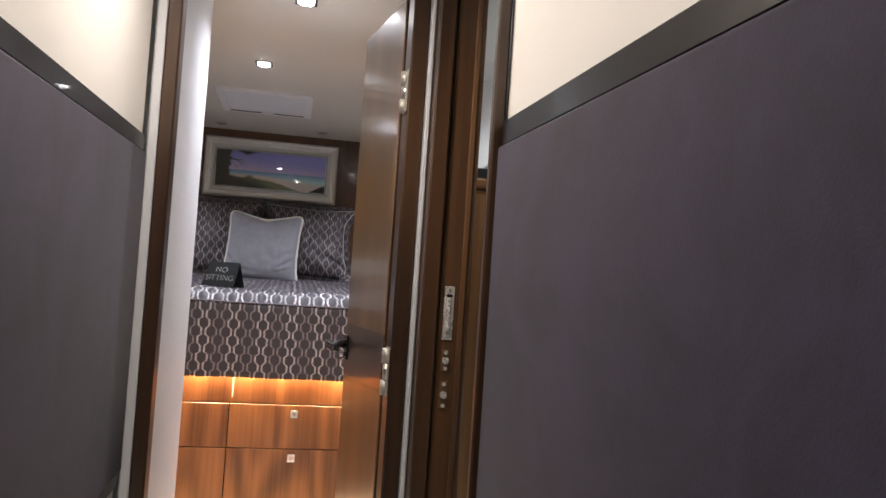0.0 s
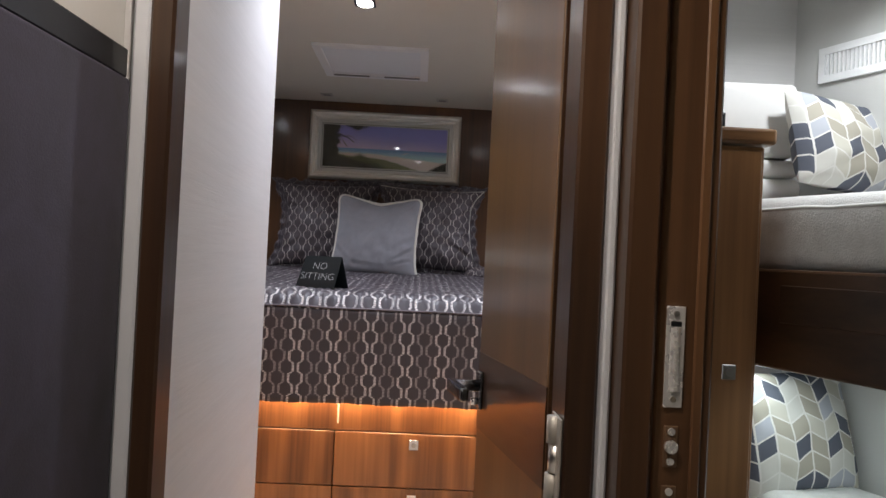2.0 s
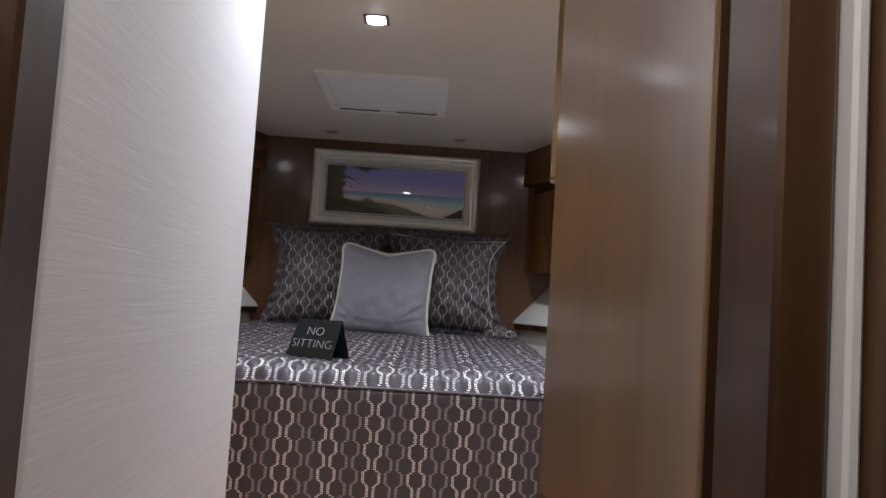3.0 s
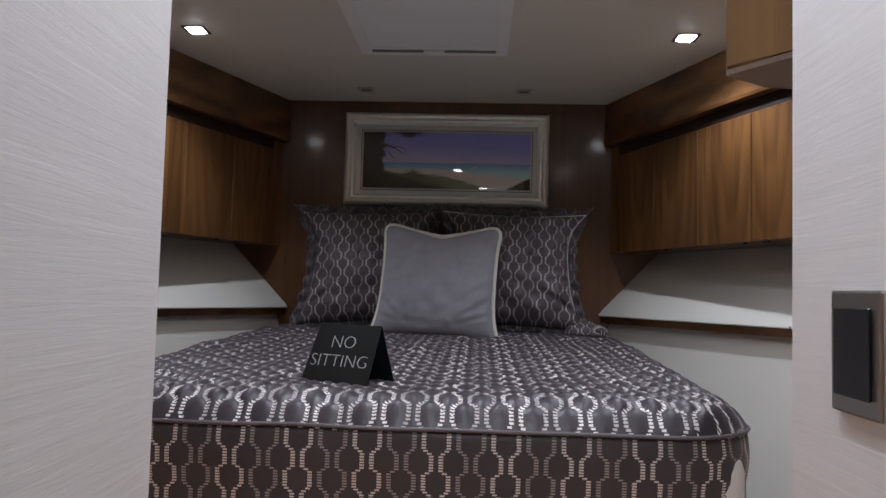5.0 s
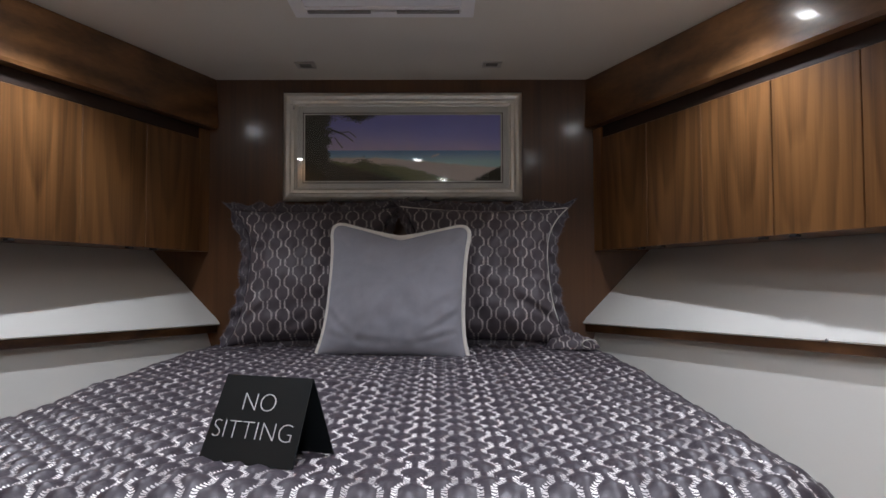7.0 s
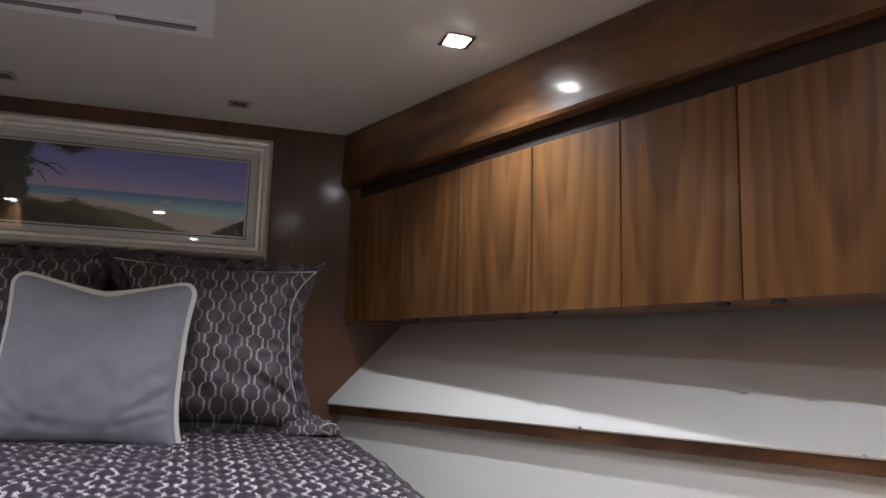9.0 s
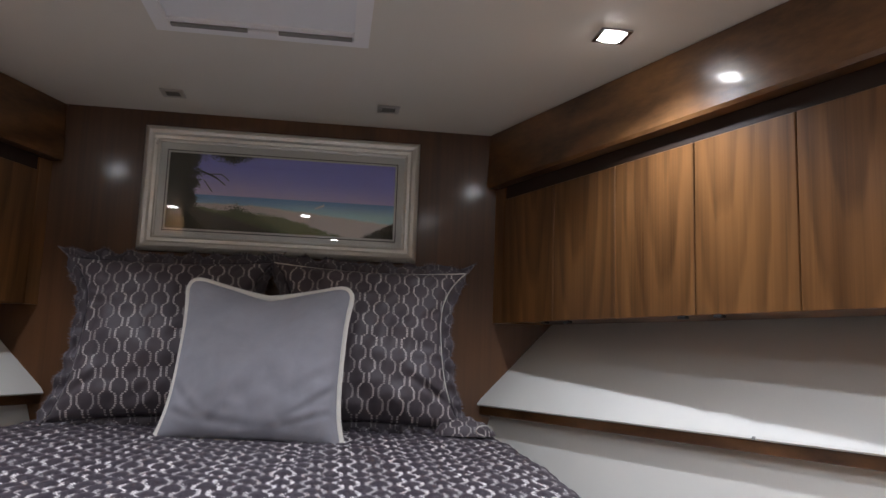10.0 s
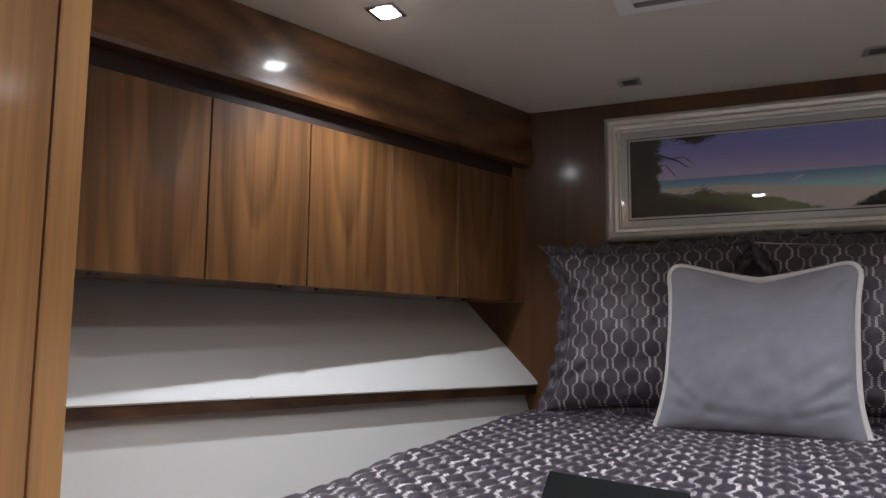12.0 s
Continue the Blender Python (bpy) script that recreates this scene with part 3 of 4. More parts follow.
# ---- cabin door and frames ----
def door_frames():
    d = structure("door_1", box(-0.212, -0.180, 1.622, 1.683, 0, 1.80, 0.004), FRAME_WOOD, "dark walnut door frame of the forward cabin")
    part("jamb", box(0.341, 0.381, 1.592, 1.69, 0, 1.80, 0.004), FRAME_WOOD, d)
    part("stop", box(0.352, 0.372, 1.69, 1.70, 0, 1.80, 0.002), FRAME_WOOD, d)
    part("head", box(-0.212, 0.381, 1.605, 1.69, 1.803, 1.84, 0.004), FRAME_WOOD, d)
    part("edge_trim", box(-0.236, -0.2125, 1.628, 1.68, 0, 1.997, 0.004), PALE_TRIM, d, "pale edge trim beside the frame")
    part("edge_trim", box(0.382, 0.3935, 1.577, 1.69, 0, 1.997, 0.003), PALE_TRIM, d, "pale edge trim beside the frame")
    part("transom", box(-0.212, 0.381, 1.62, 1.685, 1.842, 1.998), FIBRE, d, "white panel above the door")
    e = structure("door_2", box(0.395, 0.4335, 1.532, 1.698, 0, 1.95, 0.004), FRAME_WOOD, "walnut door frame of the side cabin")
    part("jamb", box(0.4395, 0.509, 1.548, 1.698, 0, 1.95, 0.003), JAMB_WOOD, e, "mid-brown walnut jamb")
    part("rebate", box(0.4338, 0.4393, 1.575, 1.698, 0, 1.95), DARK_GAP, e, "dark joint between the frames")
    part("bead", box(0.484, 0.497, 1.543, 1.5478, 0, 1.95, 0.002), JAMB_WOOD, e)
    part("jamb", box(0.377, 0.396, 0.908, 0.926, 0, 1.95, 0.003), FRAME_WOOD, e)
    part("jamb", box(0.398, 0.482, 0.908, 0.924, 0, 1.95, 0.003), FRAME_WOOD, e)
    part("head", box(0.395, 0.482, 0.942, 1.529, 1.91, 1.95, 0.003), FRAME_WOOD, e)
    part("transom", box(0.40, 0.48, 0.92, 1.69, 1.952, 1.998), HALL_WHITE, e, "white panel above the door")
    pl = part("strike_plate", box(0.4495, 0.4725, 1.5445, 1.5478, 0.956, 1.078, 0.001), NICKEL, e, "chrome strike plate")
    channel = [(0.461 + 0.0062 * math.cos(math.pi * i / 8), 1.5448 - 0.005 * math.sin(math.pi * i / 8)) for i in range(9)]
    part("channel", prism([(x, y, 0.976) for x, y in channel], (0, 0, 0.076)), NICKEL, pl, "rounded chrome channel")
    part("slot", box(0.4545, 0.4675, 1.5432, 1.5444, 1.0535, 1.060, 0.0005), GUNMETAL, pl, "dark latch slot")
    for zs in (0.966, 1.069):
        part("screw", rod([(0.461, 1.5446, zs), (0.461, 1.5428, zs)], 0.0036, 12), SATIN_STEEL, pl)
    for z0, z1 in ((0.884, 0.934), (0.800, 0.862)):
        pl = part("keep", box(0.452, 0.470, 1.5455, 1.5478, z0, z1, 0.001), BRONZE, e, "brown bronze keep")
        zc = (z0 + z1) / 2
        part("bolt_hole", rod([(0.461, 1.5456, zc), (0.461, 1.542, zc), (0.461, 1.5405, zc)], 0.0078, 18), NICKEL, pl, "round chrome bolt")
        for zs in (z0 + 0.007, z1 - 0.007):
            part("screw", rod([(0.461, 1.5456, zs), (0.461, 1.5432, zs)], 0.0045, 14), NICKEL, pl)


door_frames()


def cabin_door():
    """Open leaf, hinged on the starboard jamb."""
    a, b = Vector((0.336, 1.702, 0)), Vector((0.272, 2.09, 0))
    along = (b - a).normalized()
    out = Vector((along.y, -along.x, 0))
    d = thing("cabin_door", (a.x, a.y, 0.012), "glossy walnut cabin door standing open", "door")

    def slab(u0, u1, w0, w1, z0, z1, bevel=0.0, seg=1):
        c = lambda u, w, z: a + along * u + out * w + Vector((0, 0, z))
        return hexa([c(u0, w0, z0), c(u1, w0, z0), c(u1, w1, z0), c(u0, w1, z0), c(u0, w0, z1), c(u1, w0, z1), c(u1, w1, z1), c(u0, w1, z1)], bevel, seg)

    length = (b - a).length
    part("leaf", slab(0, length, 0, 0.036, 0.012, 1.785, 0.003, 2), DOOR_WOOD, d)
    part("edge_band", slab(-0.0025, -0.0003, 0.002, 0.034, 0.014, 1.783), FRAME_WOOD, d, "dark hinge edge")
    part("mid_rail", slab(0.0005, length - 0.0005, -0.0008, 0.0368, 0.805, 0.948), RAIL_WOOD, d, "dark gloss walnut band at handle height")
    for z0, z1 in ((1.482, 1.582), (0.812, 0.924)):
        h = part("hinge", box(0.3372, 0.3405, 1.600, 1.660, z0, z1, 0.001), HINGE_GREY, d, "satin steel hinge")
        zm, k = (z0 + z1) / 2, (z1 - z0) / 6
        for zz, mat in ((z0 + k, HINGE_GREY), (zm, SATIN_STEEL), (z1 - k, HINGE_GREY)):
            off = 0.003 if mat is SATIN_STEEL else 0.0
            part("knuckle", rod([(0.336 + off, 1.632 - off, zz - k * 0.94), (0.336 + off, 1.632 - off, zz + k * 0.94)], 0.0105, 14), mat, h, smooth=True)
    u = length - 0.032
    p = lambda uu, ww, z: tuple(a + along * uu + out * ww + Vector((0, 0, z)))
    hd = part("door_handle", slab(u - 0.014, u + 0.014, -0.009, -0.0012, 0.845, 0.915, 0.003, 2), GUNMETAL, d, "dark chrome lever handle")
    part("neck", rod([p(u, -0.008, 0.888), p(u, -0.058, 0.888)], 0.011, 14), GUNMETAL, hd, smooth=True)
    part("lever", slab(u - 0.105, u + 0.014, -0.066, -0.050, 0.877, 0.900, 0.004, 2), GUNMETAL, hd)
    part("privacy_knob", rod([p(u, -0.008, 0.859), p(u, -0.022, 0.859)], 0.007, 14), CHROME, hd, smooth=True)


cabin_door()


# ---- cabin sides ----
def cupboard_side(side):
    cup = side_frame(side, 0.6, 0.35)
    hull = side_frame(side, 0.575, 0.46)
    end_cup = 2.50 if side > 0 else 2.62
    end_hull = 2.62 if side > 0 else 2.78
    # fascia under the headliner
    f = thing("fascia", cup(1.2, 0, 1.80), "walnut fascia board under the headliner above the cupboards", "trim", "cabin fascias", "structure")
    part("board", side_prism(cup, [(0.005, 1.998), (0.014, 1.826), (0.010, 1.816), (-0.10, 1.816), (-0.10, 1.998)], 0.0, end_cup), WALNUT_LONG, f)
    # recessed strip whose near-black colour stands in for the fascia's shadow
    part("shadow_strip", side_box(cup, 0.0, end_cup, -0.037, -0.0265, 1.772, 1.8155), SHADOW_WOOD, f, "recessed strip coloured dark for the shade under the fascia")
    # hull lining above and below the lip
    w = thing("wall_port" if side < 0 else "wall_starboard", hull(1.2, 0, 0), "white sloping hull lining with a walnut lip", "wall", "", "structure")
    part("upper_lining", side_prism(hull, [(-0.002, 1.094), (0.002, 1.098), (-0.002, 1.104), (-0.36, 1.52), (-0.38, 1.52), (-0.38, 1.094)], 0.0, end_hull), LINER, w, "white sloping hull lining")
    part("lip", side_box(hull, 0.0, end_hull, -0.10, -0.008, 1.066, 1.0935, 0.002), WALNUT_LONG, w, "walnut lip under the lining")
    part("lower_lining", side_prism(hull, [(-0.10, 0.0), (0.09, 0.0), (0.09, 0.55), (-0.044, 1.0655), (-0.10, 1.0655)], 0.0, end_hull), LINER, w, "white lower hull lining")
    for st in (1.02, 1.62):
        c0 = Vector(hull(st, 0.0, 1.0985))
        c1 = Vector(hull(st, 0.004, 1.0985))
        part("stud", rod([c0, c1], 0.0045, 10), NICKEL, w, "small chrome stud")
    # wall cupboards, one carcass per pair of doors
    seams = [0.06, 0.339, 0.614, 0.895, 1.172, 1.452, 1.73, 2.01, 2.29]
    for i in range(0, 8, 2):
        s0, s1, s2 = seams[i], seams[i + 1], seams[i + 2]
        if side < 0 and s2 > 2.4:
            continue
        c = thing("wall_cupboard", cup((s0 + s2) / 2, -0.15, 1.365), "walnut wall cupboard with two flame-figured doors, closed", "cupboard", "wall cupboards along the cabin sides")
        part("carcass", side_box(cup, s0, s2, -0.26, -0.0385, 1.366, 1.812), WALNUT, c)
        for k, (a, b) in enumerate(((s0, s1), (s1, s2))):
            d = part("door", side_box(cup, a + 0.0016, b - 0.0016, -0.037, -0.019, 1.362, 1.770, 0.0015), CUPBOARD_WOOD, c)
            sc = b - 0.045 if k == 0 else a + 0.065
            part("catch", side_box(cup, sc - 0.012, sc + 0.012, -0.035, -0.017, 1.3545, 1.3618, 0.002), BLACK_PLASTIC, d, "small dark push catch")
    part_end = side_box(cup, 0.0, 0.0585, -0.26, -0.020, 1.362, 1.81)
    solid("filler_panel", part_end, WALNUT, "walnut filler panel between head wall and cupboards", "trim", "structure")


cupboard_side(1)
cupboard_side(-1)

wd = thing("wardrobe", (-1.1, 2.9, 0), "full-height walnut wardrobe beside the cabin entrance, closed", "wardrobe")
part("body", box(-1.45, -0.756, 2.52, 3.279, 0.0, 1.997), WARDROBE_WOOD, wd)
part("stile", box(-0.7555, -0.738, 3.2405, 3.28, 0.0, 1.997, 0.002), WARDROBE_WOOD, wd)
part("door", box(-0.7555, -0.738, 2.56, 3.237, 0.09, 1.90, 0.002), WARDROBE_WOOD, wd)
part("top_rail", box(-0.7555, -0.738, 2.52, 3.2395, 1.9025, 1.997, 0.002), WARDROBE_WOOD, wd)
part("plinth", box(-0.7555, -0.738, 2.52, 3.2395, 0.0, 0.0875, 0.002), WARDROBE_WOOD, wd)
part("stile", box(-0.7555, -0.738, 2.52, 2.558, 0.09, 1.90, 0.002), WARDROBE_WOOD, wd)

lk = thing("overhead_locker", (0.62, 2.76, 1.47), "walnut overhead locker with a dull grey-brown underside", "cupboard")
plan = [(0.377, 2.834), (0.43, 2.75), (0.47, 2.688), (0.92, 2.688), (0.92, 2.93), (0.50, 2.90), (0.446, 2.887)]
part("body", prism([(x, y, 1.476) for x, y in plan], (0, 0, 0.521), 0.004), DOOR_WOOD, lk)
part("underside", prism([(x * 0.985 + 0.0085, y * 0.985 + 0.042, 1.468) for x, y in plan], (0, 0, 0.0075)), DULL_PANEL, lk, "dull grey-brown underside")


# ---- ceiling fittings ----
def downlight(x, y, z, lit, size=0.074, turn=0.0):
    d = thing("downlight", (x, y, z - 0.006), "square dark chrome recessed downlight, lit" if lit else "square satin steel recessed downlight, switched off", "ceiling light", "recessed downlights")
    h, g = size / 2, size * (0.37 if lit else 0.31)
    bm = bmesh.new()
    for x0, x1, y0, y1 in ((-h, h, -h, -g), (-h, h, g, h), (-h, -g, -g, g), (g, h, -g, g)):
        box(x + x0, x + x1, y + y0, y + y1, z - 0.005, z - 0.0005, bm=bm)
    part("trim_ring", bm, TRIM_METAL if lit else SATIN_STEEL, d, "dark chrome trim" if lit else "satin steel trim")
    bm = box(x - g + 0.0004, x + g - 0.0004, y - g + 0.0004, y + g - 0.0004, z - (0.012 if lit else 0.0035), z - 0.0006)
    if lit:
        for v in bm.verts:
            if v.co.z < z - 0.006:
                v.co.x, v.co.y = x + (v.co.x - x) * 0.62, y + (v.co.y - y) * 0.62
    part("lens", bm, LAMP_LIT if lit else LAMP_OFF, d, "glowing lens" if lit else "dull lens")


# the two added, unseen cabin lamps get a fitting as well
for lx, ly in CABIN_LAMPS + HALL_LAMPS:
    downlight(lx, ly, 2.0, True)
for lx, ly in ((-0.412, 4.915), (0.231, 4.908)):
    downlight(lx, ly, 2.0, False, 0.066)


def deck_hatch(x0, x1, y0, y1):
    h = thing("deck_hatch", ((x0 + x1) / 2, (y0 + y1) / 2, 1.985), "white framed overhead deck hatch with its blind drawn", "hatch")
    w = 0.036
    bm = bmesh.new()
    for a, b, c, d in ((x0, x1, y0, y0 + w), (x0, x1, y1 - w, y1), (x0, x0 + w, y0 + w, y1 - w), (x1 - w, x1, y0 + w, y1 - w)):
        box(a, b, c, d, 1.986, 1.9995, bm=bm)
    part("frame", bm, WHITE_PLASTIC, h)
    part("blind", box(x0 + w, x1 - w, y0 + w, y1 - w - 0.034, 1.993, 1.9992), SHADE_CLOTH, h, "pale drawn blind")
    part("handle_bar", box(x0 + w, x1 - w, y1 - w - 0.0335, y1 - w - 0.014, 1.988, 1.9992, 0.002), WHITE_PLASTIC, h)
    xm = (x0 + x1) / 2
    for a, b in ((x0 + w + 0.004, xm - 0.036), (xm + 0.036, x1 - w - 0.004)):
        part("slot", box(a, b, y1 - w - 0.0135, y1 - w + 0.004, 1.9848, 1.9985), VENT_GREY, h, "grey ventilation slot")
    part("latch", box(xm - 0.034, xm + 0.034, y1 - w - 0.016, y1 - w + 0.010, 1.981, 1.9855, 0.002, 2), WHITE_PLASTIC, h, "white latch")


deck_hatch(-0.351, 0.145, 3.853, 4.412)


# ---- picture ----
def picture(x0, x1, z0, z1, y):
    p = thing("picture", ((x0 + x1) / 2, y, z0), "silver-framed dusk beach photograph hung above the bed", "picture")
    w = 0.048
    prof = [(0.0, 0.034), (0.0, 0.012), (0.006, 0.004), (0.014, 0.0), (0.024, 0.004), (0.030, 0.010), (0.040, 0.011), (0.044, 0.016), (w, 0.018), (w, 0.034)]
    corners = [(x0, z0, 1, 1), (x1, z0, -1, 1), (x1, z1, -1, -1), (x0, z1, 1, -1)]
    for i in range(4):
        bm = bmesh.new()
        ring = []
        for cx, cz, sx, sz in (corners[i], corners[(i + 1) % 4]):
            ring.append([bm.verts.new((cx + sx * a, y + b, cz + sz * a)) for a, b in prof])
        k = len(prof)
        for j in range(k):
            bm.faces.new((ring[0][j], ring[0][(j + 1) % k], ring[1][(j + 1) % k], ring[1][j]))
        bm.faces.new(ring[0])
        bm.faces.new(ring[1][::-1])
        part("frame_side", bm, SILVER_LEAF, p)
    part("mat", box(x0 + w, x1 - w, y + 0.0265, y + 0.031, z0 + w, z1 - w), MAT_BOARD, p, "grey mat board")
    a, b, c, d = x0 + 0.078, x1 - 0.078, z0 + 0.075, z1 - 0.080
    part("fillet", box(a - 0.009, b + 0.009, y + 0.0255, y + 0.0264, c - 0.009, d + 0.009), BLACK_CARD, p, "dark line round the photograph")
    part("fillet", box(a - 0.0062, b + 0.0062, y + 0.0247, y + 0.0254, c - 0.0062, d + 0.0062), LINEN, p, "pale line round the photograph")
    bm = bmesh.new()
    uvl = bm.loops.layers.uv.new("UVMap")
    q = [bm.verts.new(v) for v in ((a, y + 0.0240, c), (b, y + 0.0240, c), (b, y + 0.0240, d), (a, y + 0.0240, d))]
    for lp, uv in zip(bm.faces.new(q).loops, ((0, 0), (1, 0), (1, 1), (0, 1))):
        lp[uvl].uv = uv
    part("photograph", bm, BEACH, p, "dusk beach with dark trees", uv=True)
    g = part("glass", box(x0 + w - 0.001, x1 - w + 0.001, y + 0.0195, y + 0.0215, z0 + w - 0.001, z1 - w + 0.001), GLASS, p)
    g.visible_shadow = False


picture(-0.523, 0.353, 1.546, 1.945, 5.079)


# ---- bed ----
BX0, BX1, BY0, BY1, BR = -0.80, 0.62, 3.17, 5.10, 0.17


def half_span(y):
    """How far the bed's edge lies inside its widest line at y."""
    t = y - BY0
    return 0.0 if t >= BR else BR - math.sqrt(max(0.0, BR * BR - (BR - t) ** 2))


def slim(y):
    """The starboard edge draws in towards the foot."""
    return 0.05 * (1 - max(0.0, min(1.0, (y - BY0) / 1.0)))


def bed_z(x, y):
    inset = half_span(y)
    d = min(x - BX0 - inset, BX1 - slim(y) - inset - x, y - BY0)
    z = 0.988 + 0.035 * max(0.0, min(1.0, (y - 3.5) / 1.2))
    if d < 0.09:
        z -= 0.05 * (1 - max(d, 0) / 0.09) ** 2.2
    k = round(x / 0.03)
    w = max(-1, min(1, 1.5 * math.sin((y - BY0) * 2 * math.pi / 0.072)))
    line = k * 0.03 + (1 if k % 2 == 0 else -1) * w * 0.0066
    puff = min(1.0, abs(x - line) / 0.017)
    z += 0.0095 * math.sqrt(puff) * min(1, max(d, 0) / 0.03)
    z += 0.006 * (noise.noise(Vector((x * 3.1, y * 2.3, 2.0)))) + 0.007 * noise.noise(Vector((x * 9, y * 8, 5.0))) + 0.003 * noise.noise(Vector((x * 22, y * 17, 8.0)))
    return z


def bedspread():
    b = thing("bedspread", (MID, 4.1, 0.62), "mauve-grey satin bedspread with an ivory trellis pattern and corded edge", "bedspread")
    nx, ny = 190, 210
    bm = bmesh.new()
    uvl = bm.loops.layers.uv.new("UVMap")
    grid = []
    for j in range(ny + 1):
        t = (j / ny) ** 1.15
        y = BY0 + (BY1 - BY0) * t
        inset = half_span(y)
        grid.append([bm.verts.new((x, y, bed_z(x, y))) for x in (BX0 + inset + (BX1 - slim(y) - BX0 - 2 * inset) * i / nx for i in range(nx + 1))])
    for j in range(ny):
        for i in range(nx):
            f = bm.faces.new((grid[j][i], grid[j][i + 1], grid[j + 1][i + 1], grid[j + 1][i]))
            f.smooth = True
            for lp in f.loops:
                lp[uvl].uv = (lp.vert.co.x, lp.vert.co.y - BY0)
    part("top", bm, SATIN, b, "puffed satin top", uv=True)
    # outline of the edge: along the port side, round the foot, along the starboard side
    edge = []
    for i in range(41):
        edge.append((BX0, BY1 - (BY1 - BY0 - BR) * i / 40))
    for i in range(1, 13):
        a = math.pi / 2 * i / 12
        edge.append((BX0 + BR - BR * math.cos(a), BY0 + BR - BR * math.sin(a)))
    for i in range(1, 60):
        edge.append((BX0 + BR + (BX1 - slim(BY0) - BX0 - 2 * BR) * i / 60, BY0))
    edge += [(BX0 + BX1 - slim(y) - x, y) for x, y in edge[52::-1]]
    part("cord", rod([(x, y, 0.940 + 0.003 * noise.noise(Vector((x * 6, y * 6, 0)))) for x, y in edge], 0.0034, 8), DARK_CORD, b, "corded seam", smooth=True)
    bm = bmesh.new()
    uvl = bm.loops.layers.uv.new("UVMap")
    run, rows = 0.0, []
    for i, (x, y) in enumerate(edge):
        if i:
            run += math.dist(edge[i - 1], (x, y))
        a, c = edge[max(0, i - 1)], edge[min(len(edge) - 1, i + 1)]
        nrm = Vector((c[1] - a[1], -(c[0] - a[0]), 0)).normalized() * -1
        col = []
        for k in range(17):
            z = 0.942 - 0.318 * k / 16
            ripple = (k / 16) * (0.007 * math.sin(run * 19) + 0.010 * noise.noise(Vector((run * 5, z * 2, 9))))
            pleat = 0.02 * math.exp(-((x - (BX1 - 0.11)) / 0.02) ** 2) * (k / 16) if y < BY0 + 0.1 else 0
            bulge = 0.006 * math.sin(math.pi * min(1, k / 5))
            p = Vector((x, y, z)) - nrm * (ripple + bulge + pleat - 0.004)
            if k == 16:
                p.z += 0.0015 * math.sin(run * 88)
            col.append((bm.verts.new(p), (run, z)))
        rows.append(col)
    for i in range(len(rows) - 1):
        for k in range(16):
            quad = (rows[i][k], rows[i][k + 1], rows[i + 1][k + 1], rows[i + 1][k])
            f = bm.faces.new([q[0] for q in quad])
            f.smooth = True
            for lp, q in zip(f.loops, quad):
                lp[uvl].uv = q[1]
    sk = part("skirt", bm, SATIN_SKIRT, b, "hanging trellis skirt", uv=True)
    md = sk.modifiers.new("cloth", "SOLIDIFY")
    md.thickness = 0.004


bedspread()


def bed():
    b = thing("bed", (MID, 4.1, 0), "walnut island bed with drawers under the mattress", "bed")
    part("mattress", box(BX0 + 0.03, BX1 - 0.075, BY0 + 0.03, BY1 - 0.005, 0.64, 0.925, 0.05, 4), LINEN, b, "white mattress", smooth=True)
    part("platform", box(BX0 + 0.03, BX1 - 0.075, 3.22, BY1, 0.622, 0.639), WALNUT_ACROSS, b)
    part("base", box(-0.74, 0.56, 3.521, BY1, 0.03, 0.6215), DARK_GAP, b, "dark carcass behind the drawers")
    part("plinth", box(-0.735, 0.555, 3.53, BY1, 0.0, 0.03), DARK_GAP, b)
    part("top_panel", box(-0.742, 0.562, 3.50, 3.52, 0.463, 0.6215, 0.0015), WALNUT, b)
    xs = (-0.742, -0.136, 0.562)
    for z0, z1 in ((0.258, 0.459), (0.012, 0.254)):
        for i in range(2):
            x0, x1 = xs[i] + (0.002 if i else 0), xs[i + 1] - (0 if i else 0.002)
            d = part("drawer", box(x0, x1, 3.50, 3.52, z0, z1, 0.0015), WALNUT, b)
            kx = 0.16 if i else -0.44
            kz = z1 - 0.04
            k = part("knob", box(kx - 0.017, kx + 0.017, 3.4955, 3.4998, kz - 0.019, kz + 0.019, 0.001), CHROME, d, "square chrome push knob")
            part("button", rod([(kx, 3.4955, kz), (kx, 3.4915, kz)], 0.0095, 16), SATIN_STEEL, k)
    part("led_strip", box(-0.72, 0.54, 3.478, 3.490, 0.6165, 0.6215), STRIP_LIT, b, "amber light strip under the mattress edge")
    part("pull_tag", box(-0.128, -0.122, 3.492, 3.494, 0.49, 0.60), PIPING, b, "hanging pale cord end")


bed()


# ---- pillows ----
def crease(u, v, a, b, wide):
    """Depth of a fold along the line from a to b."""
    d = Vector((b[0] - a[0], b[1] - a[1]))
    t = max(0.0, min(1.0, ((u - a[0]) * d.x + (v - a[1]) * d.y) / d.length_squared))
    q = math.hypot(u - a[0] - d.x * t, v - a[1] - d.y * t)
    return math.exp(-(q / wide) ** 2) * (1 - 0.75 * t)


